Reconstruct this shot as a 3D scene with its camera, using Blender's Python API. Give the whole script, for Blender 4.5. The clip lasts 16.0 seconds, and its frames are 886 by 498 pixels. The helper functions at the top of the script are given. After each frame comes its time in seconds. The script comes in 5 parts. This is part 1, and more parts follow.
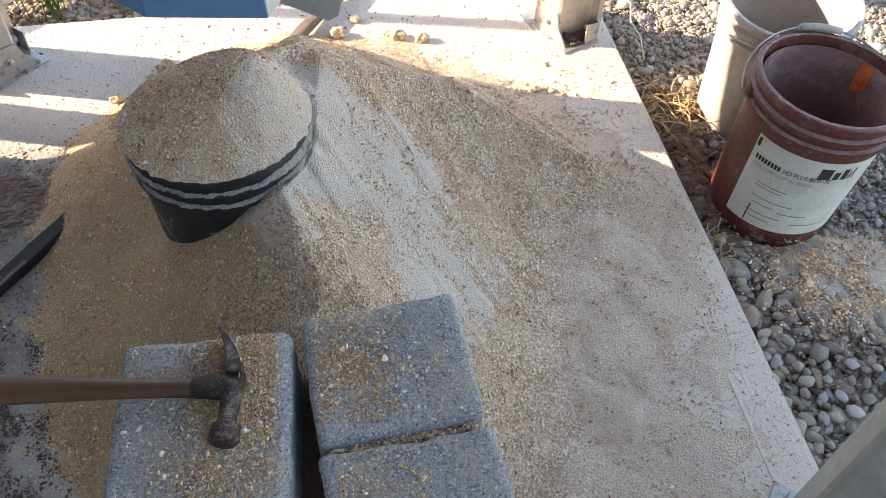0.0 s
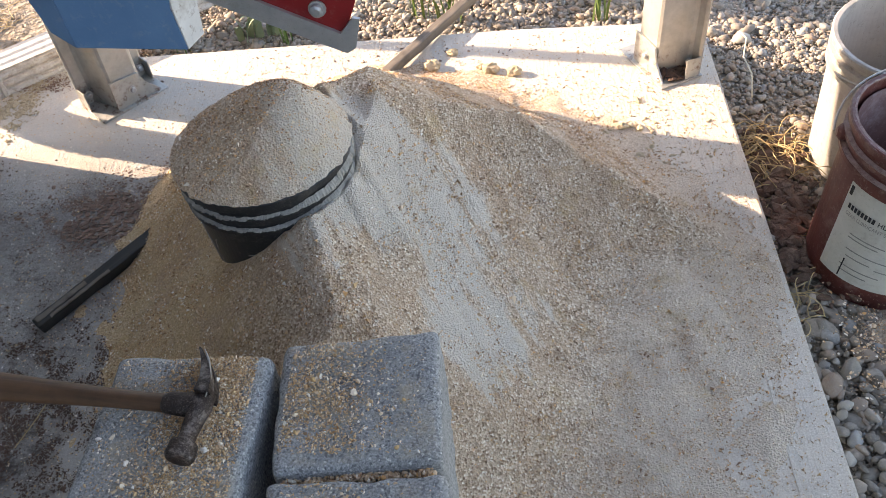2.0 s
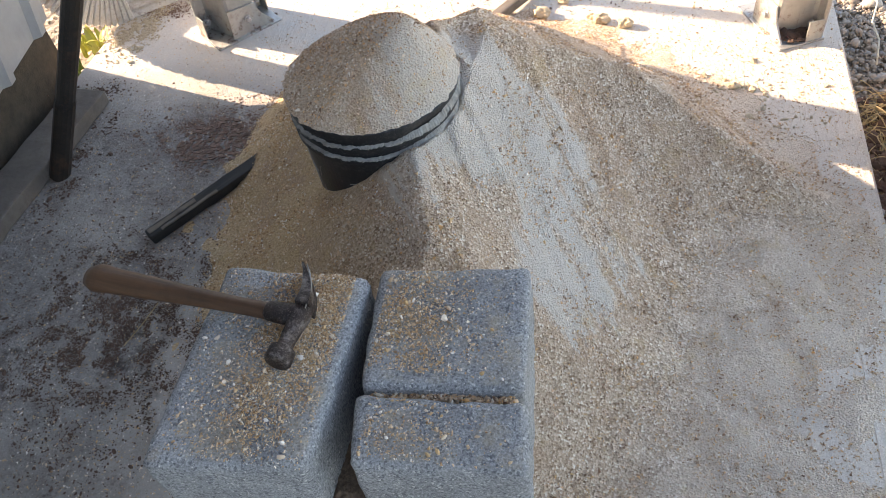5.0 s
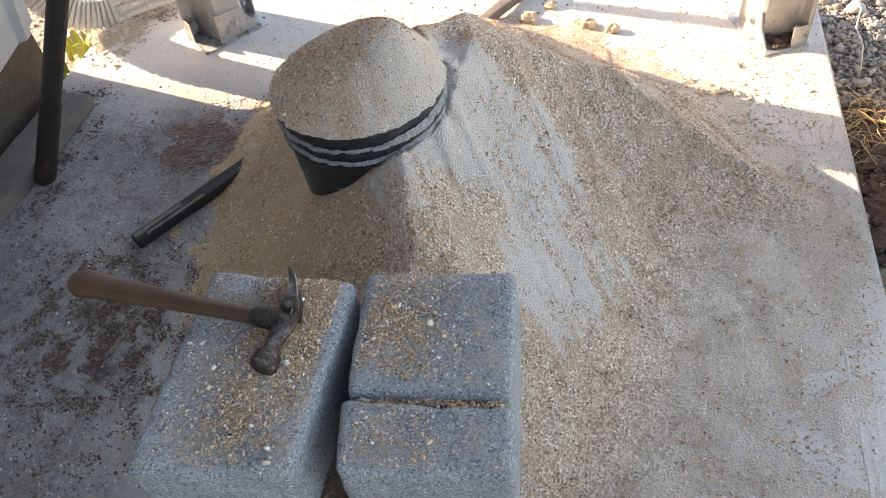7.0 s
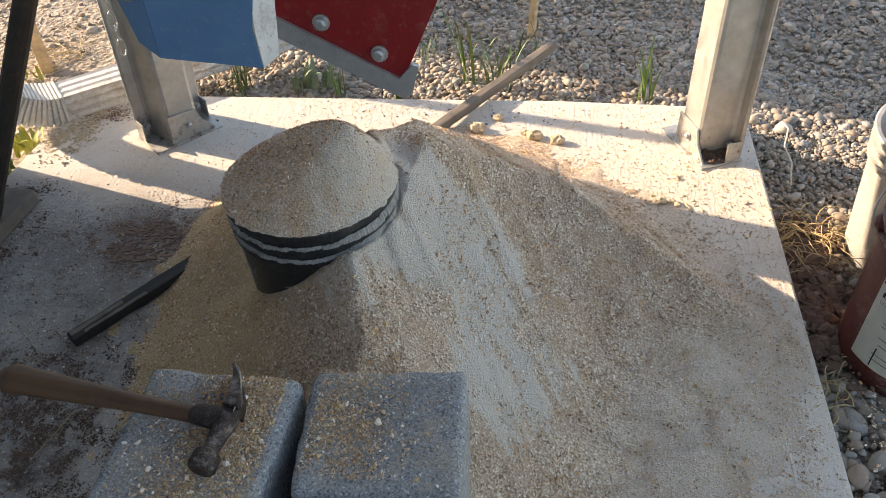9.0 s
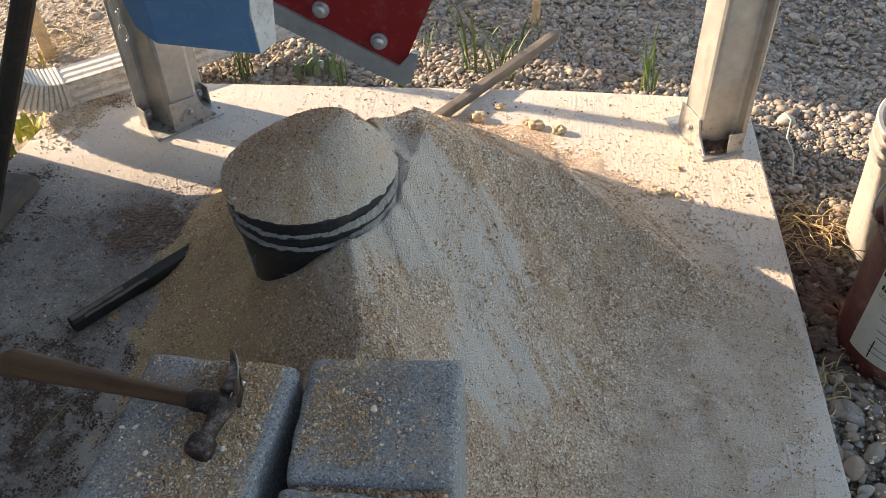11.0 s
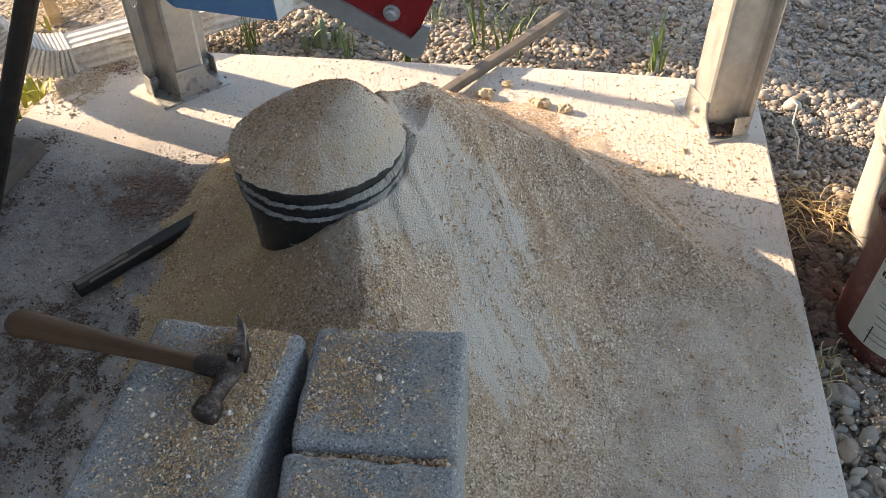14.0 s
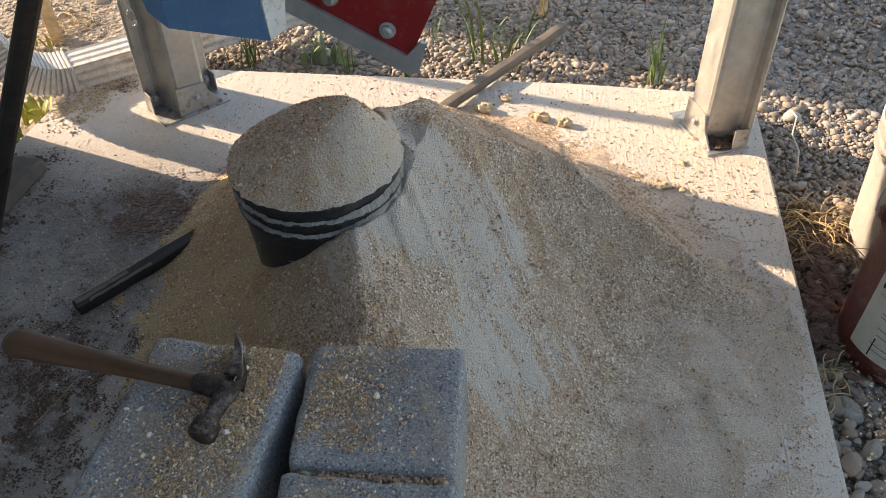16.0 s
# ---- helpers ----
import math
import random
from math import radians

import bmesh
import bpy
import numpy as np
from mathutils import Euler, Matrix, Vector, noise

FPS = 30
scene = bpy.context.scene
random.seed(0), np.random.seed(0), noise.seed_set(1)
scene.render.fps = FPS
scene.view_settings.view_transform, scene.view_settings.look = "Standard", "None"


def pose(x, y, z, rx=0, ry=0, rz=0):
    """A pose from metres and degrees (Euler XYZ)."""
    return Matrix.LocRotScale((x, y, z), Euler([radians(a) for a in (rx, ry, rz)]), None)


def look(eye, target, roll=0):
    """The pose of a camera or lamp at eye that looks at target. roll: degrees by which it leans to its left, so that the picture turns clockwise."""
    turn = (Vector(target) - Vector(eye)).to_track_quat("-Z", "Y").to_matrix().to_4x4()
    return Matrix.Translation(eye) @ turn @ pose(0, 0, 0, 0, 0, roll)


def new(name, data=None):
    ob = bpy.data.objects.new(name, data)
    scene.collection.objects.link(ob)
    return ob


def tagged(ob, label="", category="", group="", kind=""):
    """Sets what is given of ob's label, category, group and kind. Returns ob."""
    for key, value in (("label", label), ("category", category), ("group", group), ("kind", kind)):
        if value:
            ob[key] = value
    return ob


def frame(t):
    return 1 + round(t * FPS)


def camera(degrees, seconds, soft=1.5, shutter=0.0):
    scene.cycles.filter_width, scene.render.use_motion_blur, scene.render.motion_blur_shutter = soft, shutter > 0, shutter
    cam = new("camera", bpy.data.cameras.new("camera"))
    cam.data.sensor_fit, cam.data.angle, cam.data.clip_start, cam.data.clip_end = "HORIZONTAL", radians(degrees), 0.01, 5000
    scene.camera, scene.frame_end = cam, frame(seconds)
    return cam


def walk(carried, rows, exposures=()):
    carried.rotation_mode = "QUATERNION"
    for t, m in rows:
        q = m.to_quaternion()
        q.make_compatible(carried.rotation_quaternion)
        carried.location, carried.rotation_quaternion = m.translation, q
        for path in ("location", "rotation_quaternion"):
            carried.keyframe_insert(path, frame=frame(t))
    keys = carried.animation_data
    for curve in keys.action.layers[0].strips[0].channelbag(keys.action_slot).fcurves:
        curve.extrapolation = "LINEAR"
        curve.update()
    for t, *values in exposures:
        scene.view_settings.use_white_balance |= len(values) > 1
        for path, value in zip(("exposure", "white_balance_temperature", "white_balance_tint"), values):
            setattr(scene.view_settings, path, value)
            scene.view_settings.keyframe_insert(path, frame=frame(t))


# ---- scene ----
cam = camera(58.3, 16.0, 0.5)
PATH = [
    (0, (-0.156, 0.201, 1.255), (0.084, 1.463, -0.279), 2.6),
    (0.3, (-0.183, 0.223, 1.243), (0.077, 1.497, -0.276), 1.7),
    (0.5, (-0.176, 0.26, 1.258), (0.07, 1.487, -0.302), 2.7),
    (1, (-0.122, 0.259, 1.256), (0.03, 1.498, -0.307), 0.3),
    (1.5, (0.028, 0.224, 1.245), (-0.103, 1.541, -0.254), -6.3),
    (2, (0.074, 0.21, 1.232), (-0.1, 1.556, -0.237), -7.4),
    (2.5, (0.057, 0.188, 1.221), (-0.159, 1.53, -0.246), -6.9),
    (3, (0.047, 0.182, 1.217), (-0.131, 1.528, -0.252), -4.9),
    (3.5, (0.052, 0.178, 1.215), (-0.14, 1.513, -0.262), -4.8),
    (4, (0.06, 0.171, 1.214), (-0.225, 1.459, -0.289), -7.1),
    (4.2, (0.06, 0.174, 1.224), (-0.324, 1.426, -0.288), -9.8),
    (6.5, (0.067, 0.172, 1.234), (-0.318, 1.409, -0.291), -9.9),
    (7, (0.066, 0.175, 1.232), (-0.293, 1.427, -0.285), -9.0),
    (7.5, (0.07, 0.186, 1.233), (-0.249, 1.477, -0.26), -7.1),
    (8, (0.074, 0.182, 1.216), (-0.211, 1.528, -0.236), -5.8),
    (8.5, (0.066, 0.178, 1.214), (-0.161, 1.6, -0.173), -3.4),
    (9, (0.061, 0.164, 1.221), (-0.179, 1.632, -0.116), -3.3),
    (9.5, (0.069, 0.167, 1.215), (-0.178, 1.63, -0.126), -3.3),
    (12, (0.067, 0.151, 1.223), (-0.174, 1.59, -0.145), -2.3),
    (12.5, (0.062, 0.145, 1.221), (-0.175, 1.574, -0.157), -1.6),
    (13, (0.056, 0.148, 1.22), (-0.175, 1.566, -0.172), -1.2),
    (13.5, (0.056, 0.147, 1.219), (-0.179, 1.563, -0.174), -1.3),
    (14, (0.059, 0.15, 1.221), (-0.18, 1.563, -0.174), -1.5),
    (14.5, (0.065, 0.149, 1.227), (-0.19, 1.574, -0.154), -1.9),
    (15, (0.069, 0.154, 1.226), (-0.197, 1.575, -0.156), -2.3),
    (15.5, (0.071, 0.157, 1.223), (-0.195, 1.586, -0.15), -2.4),
    (16, (0.067, 0.156, 1.223), (-0.184, 1.59, -0.149), -2.2),
]
EXPOSURES = [(t, stops, 7600, 19 if t < 8 else 15) for t, stops in ((0.0, 2.18), (1.5, 2.06), (3.0, 2.06), (4.2, 2.14), (6.5, 2.32), (7.5, 2.28), (8.2, 2.10), (9.0, 1.66), (12.0, 1.46), (14.0, 1.64), (16.0, 1.42))]
walk(cam, [(t, look(eye, target, roll)) for t, eye, target, roll in PATH], EXPOSURES)

# ---- world and sun ----
SUN_AZ = math.atan2(0.27, -1.0)      # the sun stands to the left and a little behind the slab
SUN_EL = radians(21)
world = bpy.data.worlds.new("sky")
scene.world = world
world.use_nodes = True
sky = world.node_tree.nodes.new("ShaderNodeTexSky")
sky.sky_type, sky.sun_disc = "NISHITA", False
sky.sun_elevation, sky.sun_rotation = SUN_EL, math.pi / 2 - SUN_AZ
world.node_tree.links.new(sky.outputs[0], world.node_tree.nodes["Background"].inputs[0])
world.node_tree.nodes["Background"].inputs[1].default_value = 0.15
sun_data = bpy.data.lights.new("sun", "SUN")
sun_data.energy, sun_data.angle, sun_data.color = 4.1, radians(0.5), (1.0, 0.85, 0.68)
sun = new("sun", sun_data)
SUN_DIR = Vector((math.cos(SUN_EL) * math.cos(SUN_AZ), math.cos(SUN_EL) * math.sin(SUN_AZ), math.sin(SUN_EL)))
sun.matrix_world = look(SUN_DIR * 20, (0, 0, 0))


# ---- materials ----
BUCKET = (-0.347, 1.246)    # where the black bucket stands


class Nodes:
    """A small wrapper for building a node material."""

    def __init__(self, name, rough=0.8, metal=0.0, coords="Object"):
        self.m = bpy.data.materials.new(name)
        self.m.use_nodes = True
        self.t = self.m.node_tree
        self.b = self.t.nodes["Principled BSDF"]
        self.b.inputs["Roughness"].default_value = rough
        self.b.inputs["Metallic"].default_value = metal
        self.co = self.t.nodes.new("ShaderNodeTexCoord").outputs[coords]

    def n(self, kind, **values):
        node = self.t.nodes.new("ShaderNode" + kind)
        for key, value in values.items():
            node.inputs[key.replace("_", " ")].default_value = value
        return node

    def link(self, a, b):
        self.t.links.new(a, b)
        return b

    def mapped(self, scale=(1, 1, 1), rot=(0, 0, 0), stretch=False):
        node = self.n("Mapping", Scale=scale, Rotation=rot)
        node.vector_type = "TEXTURE" if stretch else "POINT"
        self.link(self.co, node.inputs["Vector"])
        return node.outputs[0]

    def noise(self, scale, detail=4.0, rough=0.6, vec=None, distort=0.0):
        node = self.n("TexNoise", Scale=scale, Detail=detail, Roughness=rough, Distortion=distort)
        self.link(vec or self.co, node.inputs["Vector"])
        return node.outputs["Fac"]

    def voronoi(self, scale, vec=None, out="Color"):
        node = self.n("TexVoronoi", Scale=scale)
        self.link(vec or self.co, node.inputs["Vector"])
        return node.outputs[out]

    def ramp(self, fac, *stops):
        node = self.t.nodes.new("ShaderNodeValToRGB")
        el = node.color_ramp.elements
        while len(el) < len(stops):
            el.new(0.5)
        for e, (p, c) in zip(el, stops):
            e.position = p
            e.color = (*((c, c, c) if isinstance(c, (int, float)) else c), 1)
        self.link(fac, node.inputs[0])
        return node.outputs[0]

    def mix(self, fac, a, b, mode="MIX"):
        node = self.t.nodes.new("ShaderNodeMix")
        node.data_type, node.blend_type = "RGBA", mode
        for socket, v in ((node.inputs[0], fac), (node.inputs[6], a), (node.inputs[7], b)):
            if isinstance(v, (int, float)):
                socket.default_value = v
            elif isinstance(v, tuple):
                socket.default_value = (*v, 1)
            else:
                self.link(v, socket)
        return node.outputs[2]

    def span(self, value, lo, hi, a=0.0, b=1.0):
        node = self.n("MapRange")
        node.clamp = True
        for key, v in (("From Min", lo), ("From Max", hi), ("To Min", a), ("To Max", b)):
            node.inputs[key].default_value = v
        self.link(value, node.inputs["Value"])
        return node.outputs[0]

    def axis(self, i, vec=None):
        node = self.n("SeparateXYZ")
        self.link(vec or self.co, node.inputs[0])
        return node.outputs[i]

    def math(self, op, a, b=0.0):
        node = self.t.nodes.new("ShaderNodeMath")
        node.operation = op
        for socket, v in ((node.inputs[0], a), (node.inputs[1], b)):
            if isinstance(v, (int, float)):
                socket.default_value = v
            else:
                self.link(v, socket)
        return node.outputs[0]

    def color(self, v):
        if isinstance(v, tuple):
            self.b.inputs["Base Color"].default_value = (*v, 1)
        else:
            self.link(v, self.b.inputs["Base Color"])
        return self

    def rough(self, v):
        self.link(v, self.b.inputs["Roughness"])
        return self

    def bump(self, height, strength=0.5, distance=0.004):
        node = self.n("Bump", Strength=strength, Distance=distance)
        self.link(height, node.inputs["Height"])
        if self.b.inputs["Normal"].is_linked:
            self.link(self.b.inputs["Normal"].links[0].from_socket, node.inputs["Normal"])
        self.link(node.outputs[0], self.b.inputs["Normal"])
        return self

    def random(self, island=False):
        if island:
            return self.t.nodes.new("ShaderNodeNewGeometry").outputs["Random Per Island"]
        return self.t.nodes.new("ShaderNodeObjectInfo").outputs["Random"]


def concrete_material():
    k = Nodes("broomed_concrete", 0.9)
    big = k.noise(2.2, 5, 0.65)
    fine = k.noise(160, 3, 0.7)
    c = k.ramp(big, (0.3, (0.50, 0.47, 0.42)), (0.5, (0.58, 0.545, 0.49)), (0.72, (0.64, 0.605, 0.55)))
    c = k.mix(0.35, c, k.ramp(fine, (0.3, 0.25), (0.7, 0.75)), "OVERLAY")
    # meal dust trodden over the slab
    dust = k.ramp(k.noise(7, 6, 0.75), (0.40, 0.1), (0.60, 0.75))
    dust = k.math("ADD", dust, k.span(k.axis(0), 0.05, 0.38, 0.0, 0.62))
    c = k.mix(k.span(dust, 0.0, 1.0, 0.0, 0.9), c, k.mix(k.ramp(k.noise(330, 3, 0.8), (0.42, 0.0), (0.58, 1.0)), (0.60, 0.505, 0.405), (0.77, 0.68, 0.57)))
    # trodden muck by the shed, the whole side also toned down for its shade
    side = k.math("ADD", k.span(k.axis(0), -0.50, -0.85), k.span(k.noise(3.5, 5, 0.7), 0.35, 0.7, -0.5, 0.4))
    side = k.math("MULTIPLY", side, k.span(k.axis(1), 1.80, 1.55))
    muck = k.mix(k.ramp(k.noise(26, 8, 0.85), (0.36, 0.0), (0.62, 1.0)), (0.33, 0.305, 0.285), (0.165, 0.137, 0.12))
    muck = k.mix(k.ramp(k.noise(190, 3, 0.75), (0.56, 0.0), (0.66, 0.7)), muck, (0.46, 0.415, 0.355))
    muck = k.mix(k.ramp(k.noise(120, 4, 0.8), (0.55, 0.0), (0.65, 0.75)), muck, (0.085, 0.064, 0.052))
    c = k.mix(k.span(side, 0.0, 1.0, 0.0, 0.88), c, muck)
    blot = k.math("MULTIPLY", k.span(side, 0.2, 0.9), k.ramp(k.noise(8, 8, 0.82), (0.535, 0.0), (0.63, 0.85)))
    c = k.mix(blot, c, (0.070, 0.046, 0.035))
    k.color(c)
    lines = k.noise(1.0, 3, 0.6, k.mapped((150, 7, 1)))
    k.bump(lines, 0.5, 0.0035).bump(k.noise(380, 3, 0.7), 0.6, 0.002)
    lumps = k.math("MULTIPLY", k.noise(75, 6, 0.75), k.span(side, 0.0, 0.8))
    k.bump(lumps, 0.9, 0.010)
    return k.m


def grain_material(name, heaped=False):
    k = Nodes(name, 0.95)
    flat = k.n("SeparateColor")
    k.link(k.voronoi(300), flat.inputs[0])
    speck = k.ramp(flat.outputs[0], (0.0, (0.24, 0.15, 0.09)), (0.18, (0.46, 0.325, 0.22)), (0.5, (0.61, 0.46, 0.33)),
                   (0.84, (0.74, 0.58, 0.425)), (0.97, (0.90, 0.80, 0.66)))
    if heaped:
        speck = k.mix(0.35, speck, (0.60, 0.49, 0.37))
    # a band of fine pale flour that slid down from the bucket, in streaks
    line = k.n("Mapping", Rotation=(0, 0, radians(-62)), Location=(0.12, -0.03, 0) if heaped else (-0.070, 1.17, 0))
    line.vector_type = "TEXTURE"
    k.link(k.co, line.inputs["Vector"])
    away = k.math("ABSOLUTE", k.axis(1, line.outputs[0]))
    band = k.span(away, 0.03, 0.12 if heaped else 0.17, 0.15 if heaped else 0.115, -0.08)
    if not heaped:
        along = k.math("ABSOLUTE", k.axis(0, line.outputs[0]))
        band = k.math("SUBTRACT", band, k.span(along, 0.17, 0.33, 0.0, 0.22))
    streak = k.noise(1.0, 6, 0.68, k.mapped((0.30, 0.034, 0.2), (0, 0, radians(-58)), True), 0.3)
    patch = k.noise(5.0, 4, 0.6)
    both = k.math("ADD", k.math("ADD", k.math("MULTIPLY", streak, 0.55), k.math("MULTIPLY", patch, 0.45)), band)
    if not heaped:
        dx, dy = k.math("SUBTRACT", k.axis(0), BUCKET[0]), k.math("SUBTRACT", k.axis(1), BUCKET[1])
        reach = k.math("SQRT", k.math("ADD", k.math("MULTIPLY", dx, dx), k.math("MULTIPLY", dy, dy)))
        near = k.math("MULTIPLY", k.span(reach, 0.17, 0.27, 0.14, 0.0), k.span(dx, 0.02, 0.10))
        both = k.math("ADD", both, near)
    both = k.math("ADD", both, k.math("MULTIPLY", k.math("SUBTRACT", k.noise(38, 5, 0.8), 0.5), 0.10))
    flour = k.span(both, 0.47 if heaped else 0.500, 0.62 if heaped else 0.565, 0.0, 0.75 if heaped else 0.9)
    pale = k.mix(0.3, (0.66, 0.59, 0.50), k.ramp(k.noise(420, 2), (0.3, 0.2), (0.7, 0.8)), "OVERLAY")
    c = k.mix(flour, speck, pale)
    # thin flour dust on the flat spread
    if not heaped:
        thin = k.math("MULTIPLY", k.span(k.axis(2), 0.045, 0.008), k.span(k.axis(0), 0.05, 0.3))
        c = k.mix(k.math("MULTIPLY", thin, k.span(k.noise(9, 5, 0.7), 0.30, 0.55, 0.45, 0.95)), c, k.mix(k.ramp(k.noise(330, 3, 0.8), (0.42, 0.0), (0.58, 1.0)), (0.59, 0.475, 0.365), (0.77, 0.65, 0.52)))
        left = k.span(k.axis(0), -0.25, -0.48, 0.0, 0.7)
        c = k.mix(left, c, k.mix(k.ramp(k.noise(240, 3, 0.8), (0.40, 0.0), (0.60, 1.0)), (0.50, 0.32, 0.145), (0.76, 0.55, 0.30)))
    brown = k.ramp(k.noise(7, 6, 0.8), (0.48, 0.0), (0.58, 0.75))
    if heaped:
        brown = k.math("ADD", brown, k.span(k.axis(0), 0.07, -0.02, 0.0, 0.18))
    brown = k.math("MULTIPLY", brown, k.span(flour, 0.0, 0.6, 1.0, 0.1))
    if not heaped:
        brown = k.math("MULTIPLY", brown, k.span(k.axis(2), 0.03, 0.07))
    c = k.mix(brown, c, k.mix(k.ramp(k.noise(260, 3, 0.8), (0.42, 0.0), (0.58, 1.0)), (0.40, 0.255, 0.16), (0.69, 0.50, 0.345)))
    yellow = k.ramp(k.noise(13, 3, 0.7), (0.58, 0.0), (0.72, 0.3))
    c = k.mix(yellow, c, (0.62, 0.42, 0.15))
    k.color(c)
    k.bump(k.voronoi(300, None, "Distance"), 0.8, 0.0045).bump(k.noise(60, 6, 0.8), 0.55, 0.006)
    k.bump(streak, 0.3, 0.006)
    return k.m


def chip_material():
    k = Nodes("grain_chips", 0.85)
    k.color(k.ramp(k.random(True), (0.0, (0.22, 0.12, 0.065)), (0.18, (0.40, 0.255, 0.155)), (0.42, (0.62, 0.44, 0.295)),
                   (0.72, (0.75, 0.55, 0.375)), (0.86, (0.78, 0.42, 0.15)), (0.92, (0.90, 0.80, 0.67))))
    return k.m


def pale_chip_material():
    k = Nodes("pale_grain_chips", 0.85)
    k.color(k.ramp(k.random(True), (0.0, (0.34, 0.21, 0.12)), (0.28, (0.60, 0.43, 0.28)), (0.5, (0.66, 0.42, 0.19)), (0.72, (0.78, 0.65, 0.50)), (0.93, (0.88, 0.82, 0.74))))
    return k.m


def ochre_chip_material():
    k = Nodes("ochre_grain_chips", 0.85)
    k.color(k.ramp(k.random(True), (0.0, (0.32, 0.17, 0.08)), (0.2, (0.57, 0.355, 0.18)), (0.5, (0.70, 0.465, 0.255)), (0.8, (0.79, 0.585, 0.37)), (0.93, (0.88, 0.78, 0.63))))
    return k.m


def block_material():
    k = Nodes("grey_concrete_block", 0.95)
    fine = k.noise(420, 2, 0.7)
    c = k.ramp(k.noise(9, 5, 0.7), (0.3, (0.26, 0.26, 0.255)), (0.7, (0.39, 0.39, 0.382)))
    flat = k.n("SeparateColor")
    k.link(k.voronoi(380), flat.inputs[0])
    c = k.mix(k.ramp(flat.outputs[0], (0.90, 0.0), (0.94, 0.8)), c, (0.55, 0.54, 0.50))
    c = k.mix(k.ramp(flat.outputs[1], (0.80, 0.0), (0.86, 0.6)), c, (0.10, 0.10, 0.105))
    c = k.mix(0.6, c, k.ramp(fine, (0.3, 0.15), (0.7, 0.85)), "OVERLAY")
    # settled meal
    meal = k.ramp(k.noise(11, 6, 0.75), (0.49, 0.0), (0.64, 0.65))
    up = k.t.nodes.new("ShaderNodeNewGeometry")
    sep = k.n("SeparateXYZ")
    k.link(up.outputs["Normal"], sep.inputs[0])
    top = k.ramp(sep.outputs[2], (0.85, 0.0), (0.97, 1.0))
    meal = k.mix(1.0, meal, top, "MULTIPLY")
    c = k.mix(meal, c, k.ramp(k.noise(300, 2), (0.35, (0.32, 0.25, 0.17)), (0.65, (0.58, 0.49, 0.36))))
    k.color(c)
    k.bump(fine, 0.8, 0.0025).bump(k.noise(70, 4, 0.7), 0.6, 0.004)
    return k.m


def galvanised_material():
    k = Nodes("weathered_galvanised_steel", 0.45, 0.75)
    c = k.ramp(k.noise(14, 5, 0.7), (0.3, (0.38, 0.38, 0.36)), (0.7, (0.57, 0.57, 0.54)))
    streak = k.noise(1.0, 5, 0.7, k.mapped((60, 60, 4)))
    c = k.mix(k.ramp(streak, (0.5, 0.0), (0.75, 0.25)), c, (0.40, 0.35, 0.29))
    sep = k.n("SeparateXYZ")
    k.link(k.co, sep.inputs[0])
    rust = k.mix(1.0, k.ramp(k.noise(45, 5, 0.75), (0.53, 0.0), (0.66, 0.9)), k.ramp(sep.outputs[2], (0.02, 1.0), (0.10, 0.0)), "MULTIPLY")
    c = k.mix(rust, c, (0.14, 0.055, 0.025))
    k.color(c)
    k.rough(k.ramp(k.noise(30, 4), (0.3, 0.4), (0.7, 0.68)))
    k.bump(k.noise(120, 3), 0.12, 0.002)
    return k.m


def plain_material(name, a, b, rough=0.6, metal=0.0, scale=25.0, bump=0.15, grime=None, amount=0.5):
    k = Nodes(name, rough, metal)
    c = k.ramp(k.noise(scale, 5, 0.7), (0.3, a), (0.7, b))
    if grime:
        c = k.mix(k.ramp(k.noise(scale * 0.6, 6, 0.8), (0.52, 0.0), (0.68, amount)), c, grime)
        c = k.mix(k.ramp(k.noise(scale * 9, 3, 0.8), (0.56, 0.0), (0.72, amount)), c, grime)
    k.color(c)
    k.bump(k.noise(scale * 8, 3), bump, 0.002)
    return k.m


def wood_material(name, a, b, axis=0, rough=0.7):
    k = Nodes(name, rough)
    s = [70, 70, 70]
    s[axis] = 4
    grain = k.noise(1.0, 5, 0.65, k.mapped(tuple(s)), 0.4)
    c = k.ramp(grain, (0.3, a), (0.7, b))
    c = k.mix(k.ramp(k.noise(20, 4, 0.7), (0.5, 0.0), (0.75, 0.5)), c, tuple(x * 0.4 for x in a))
    k.color(c)
    k.bump(grain, 0.35, 0.002)
    return k.m


def stone_material(island):
    k = Nodes("river_pebbles" if island else "river_stone", 0.85)
    r = k.random(island)
    c = k.ramp(r, (0.0, (0.18, 0.15, 0.12)), (0.25, (0.29, 0.25, 0.205)), (0.5, (0.37, 0.315, 0.255)), (0.68, (0.31, 0.22, 0.16)),
               (0.85, (0.45, 0.41, 0.355)), (1.0, (0.25, 0.245, 0.24)))
    c = k.mix(0.4, c, k.ramp(k.noise(120, 4, 0.7), (0.3, 0.2), (0.7, 0.8)), "OVERLAY")
    c = k.mix(k.ramp(k.noise(6, 4, 0.7), (0.45, 0.0), (0.7, 0.5)), c, (0.40, 0.35, 0.28))
    k.color(c)
    k.bump(k.noise(200, 3), 0.3, 0.002)
    return k.m


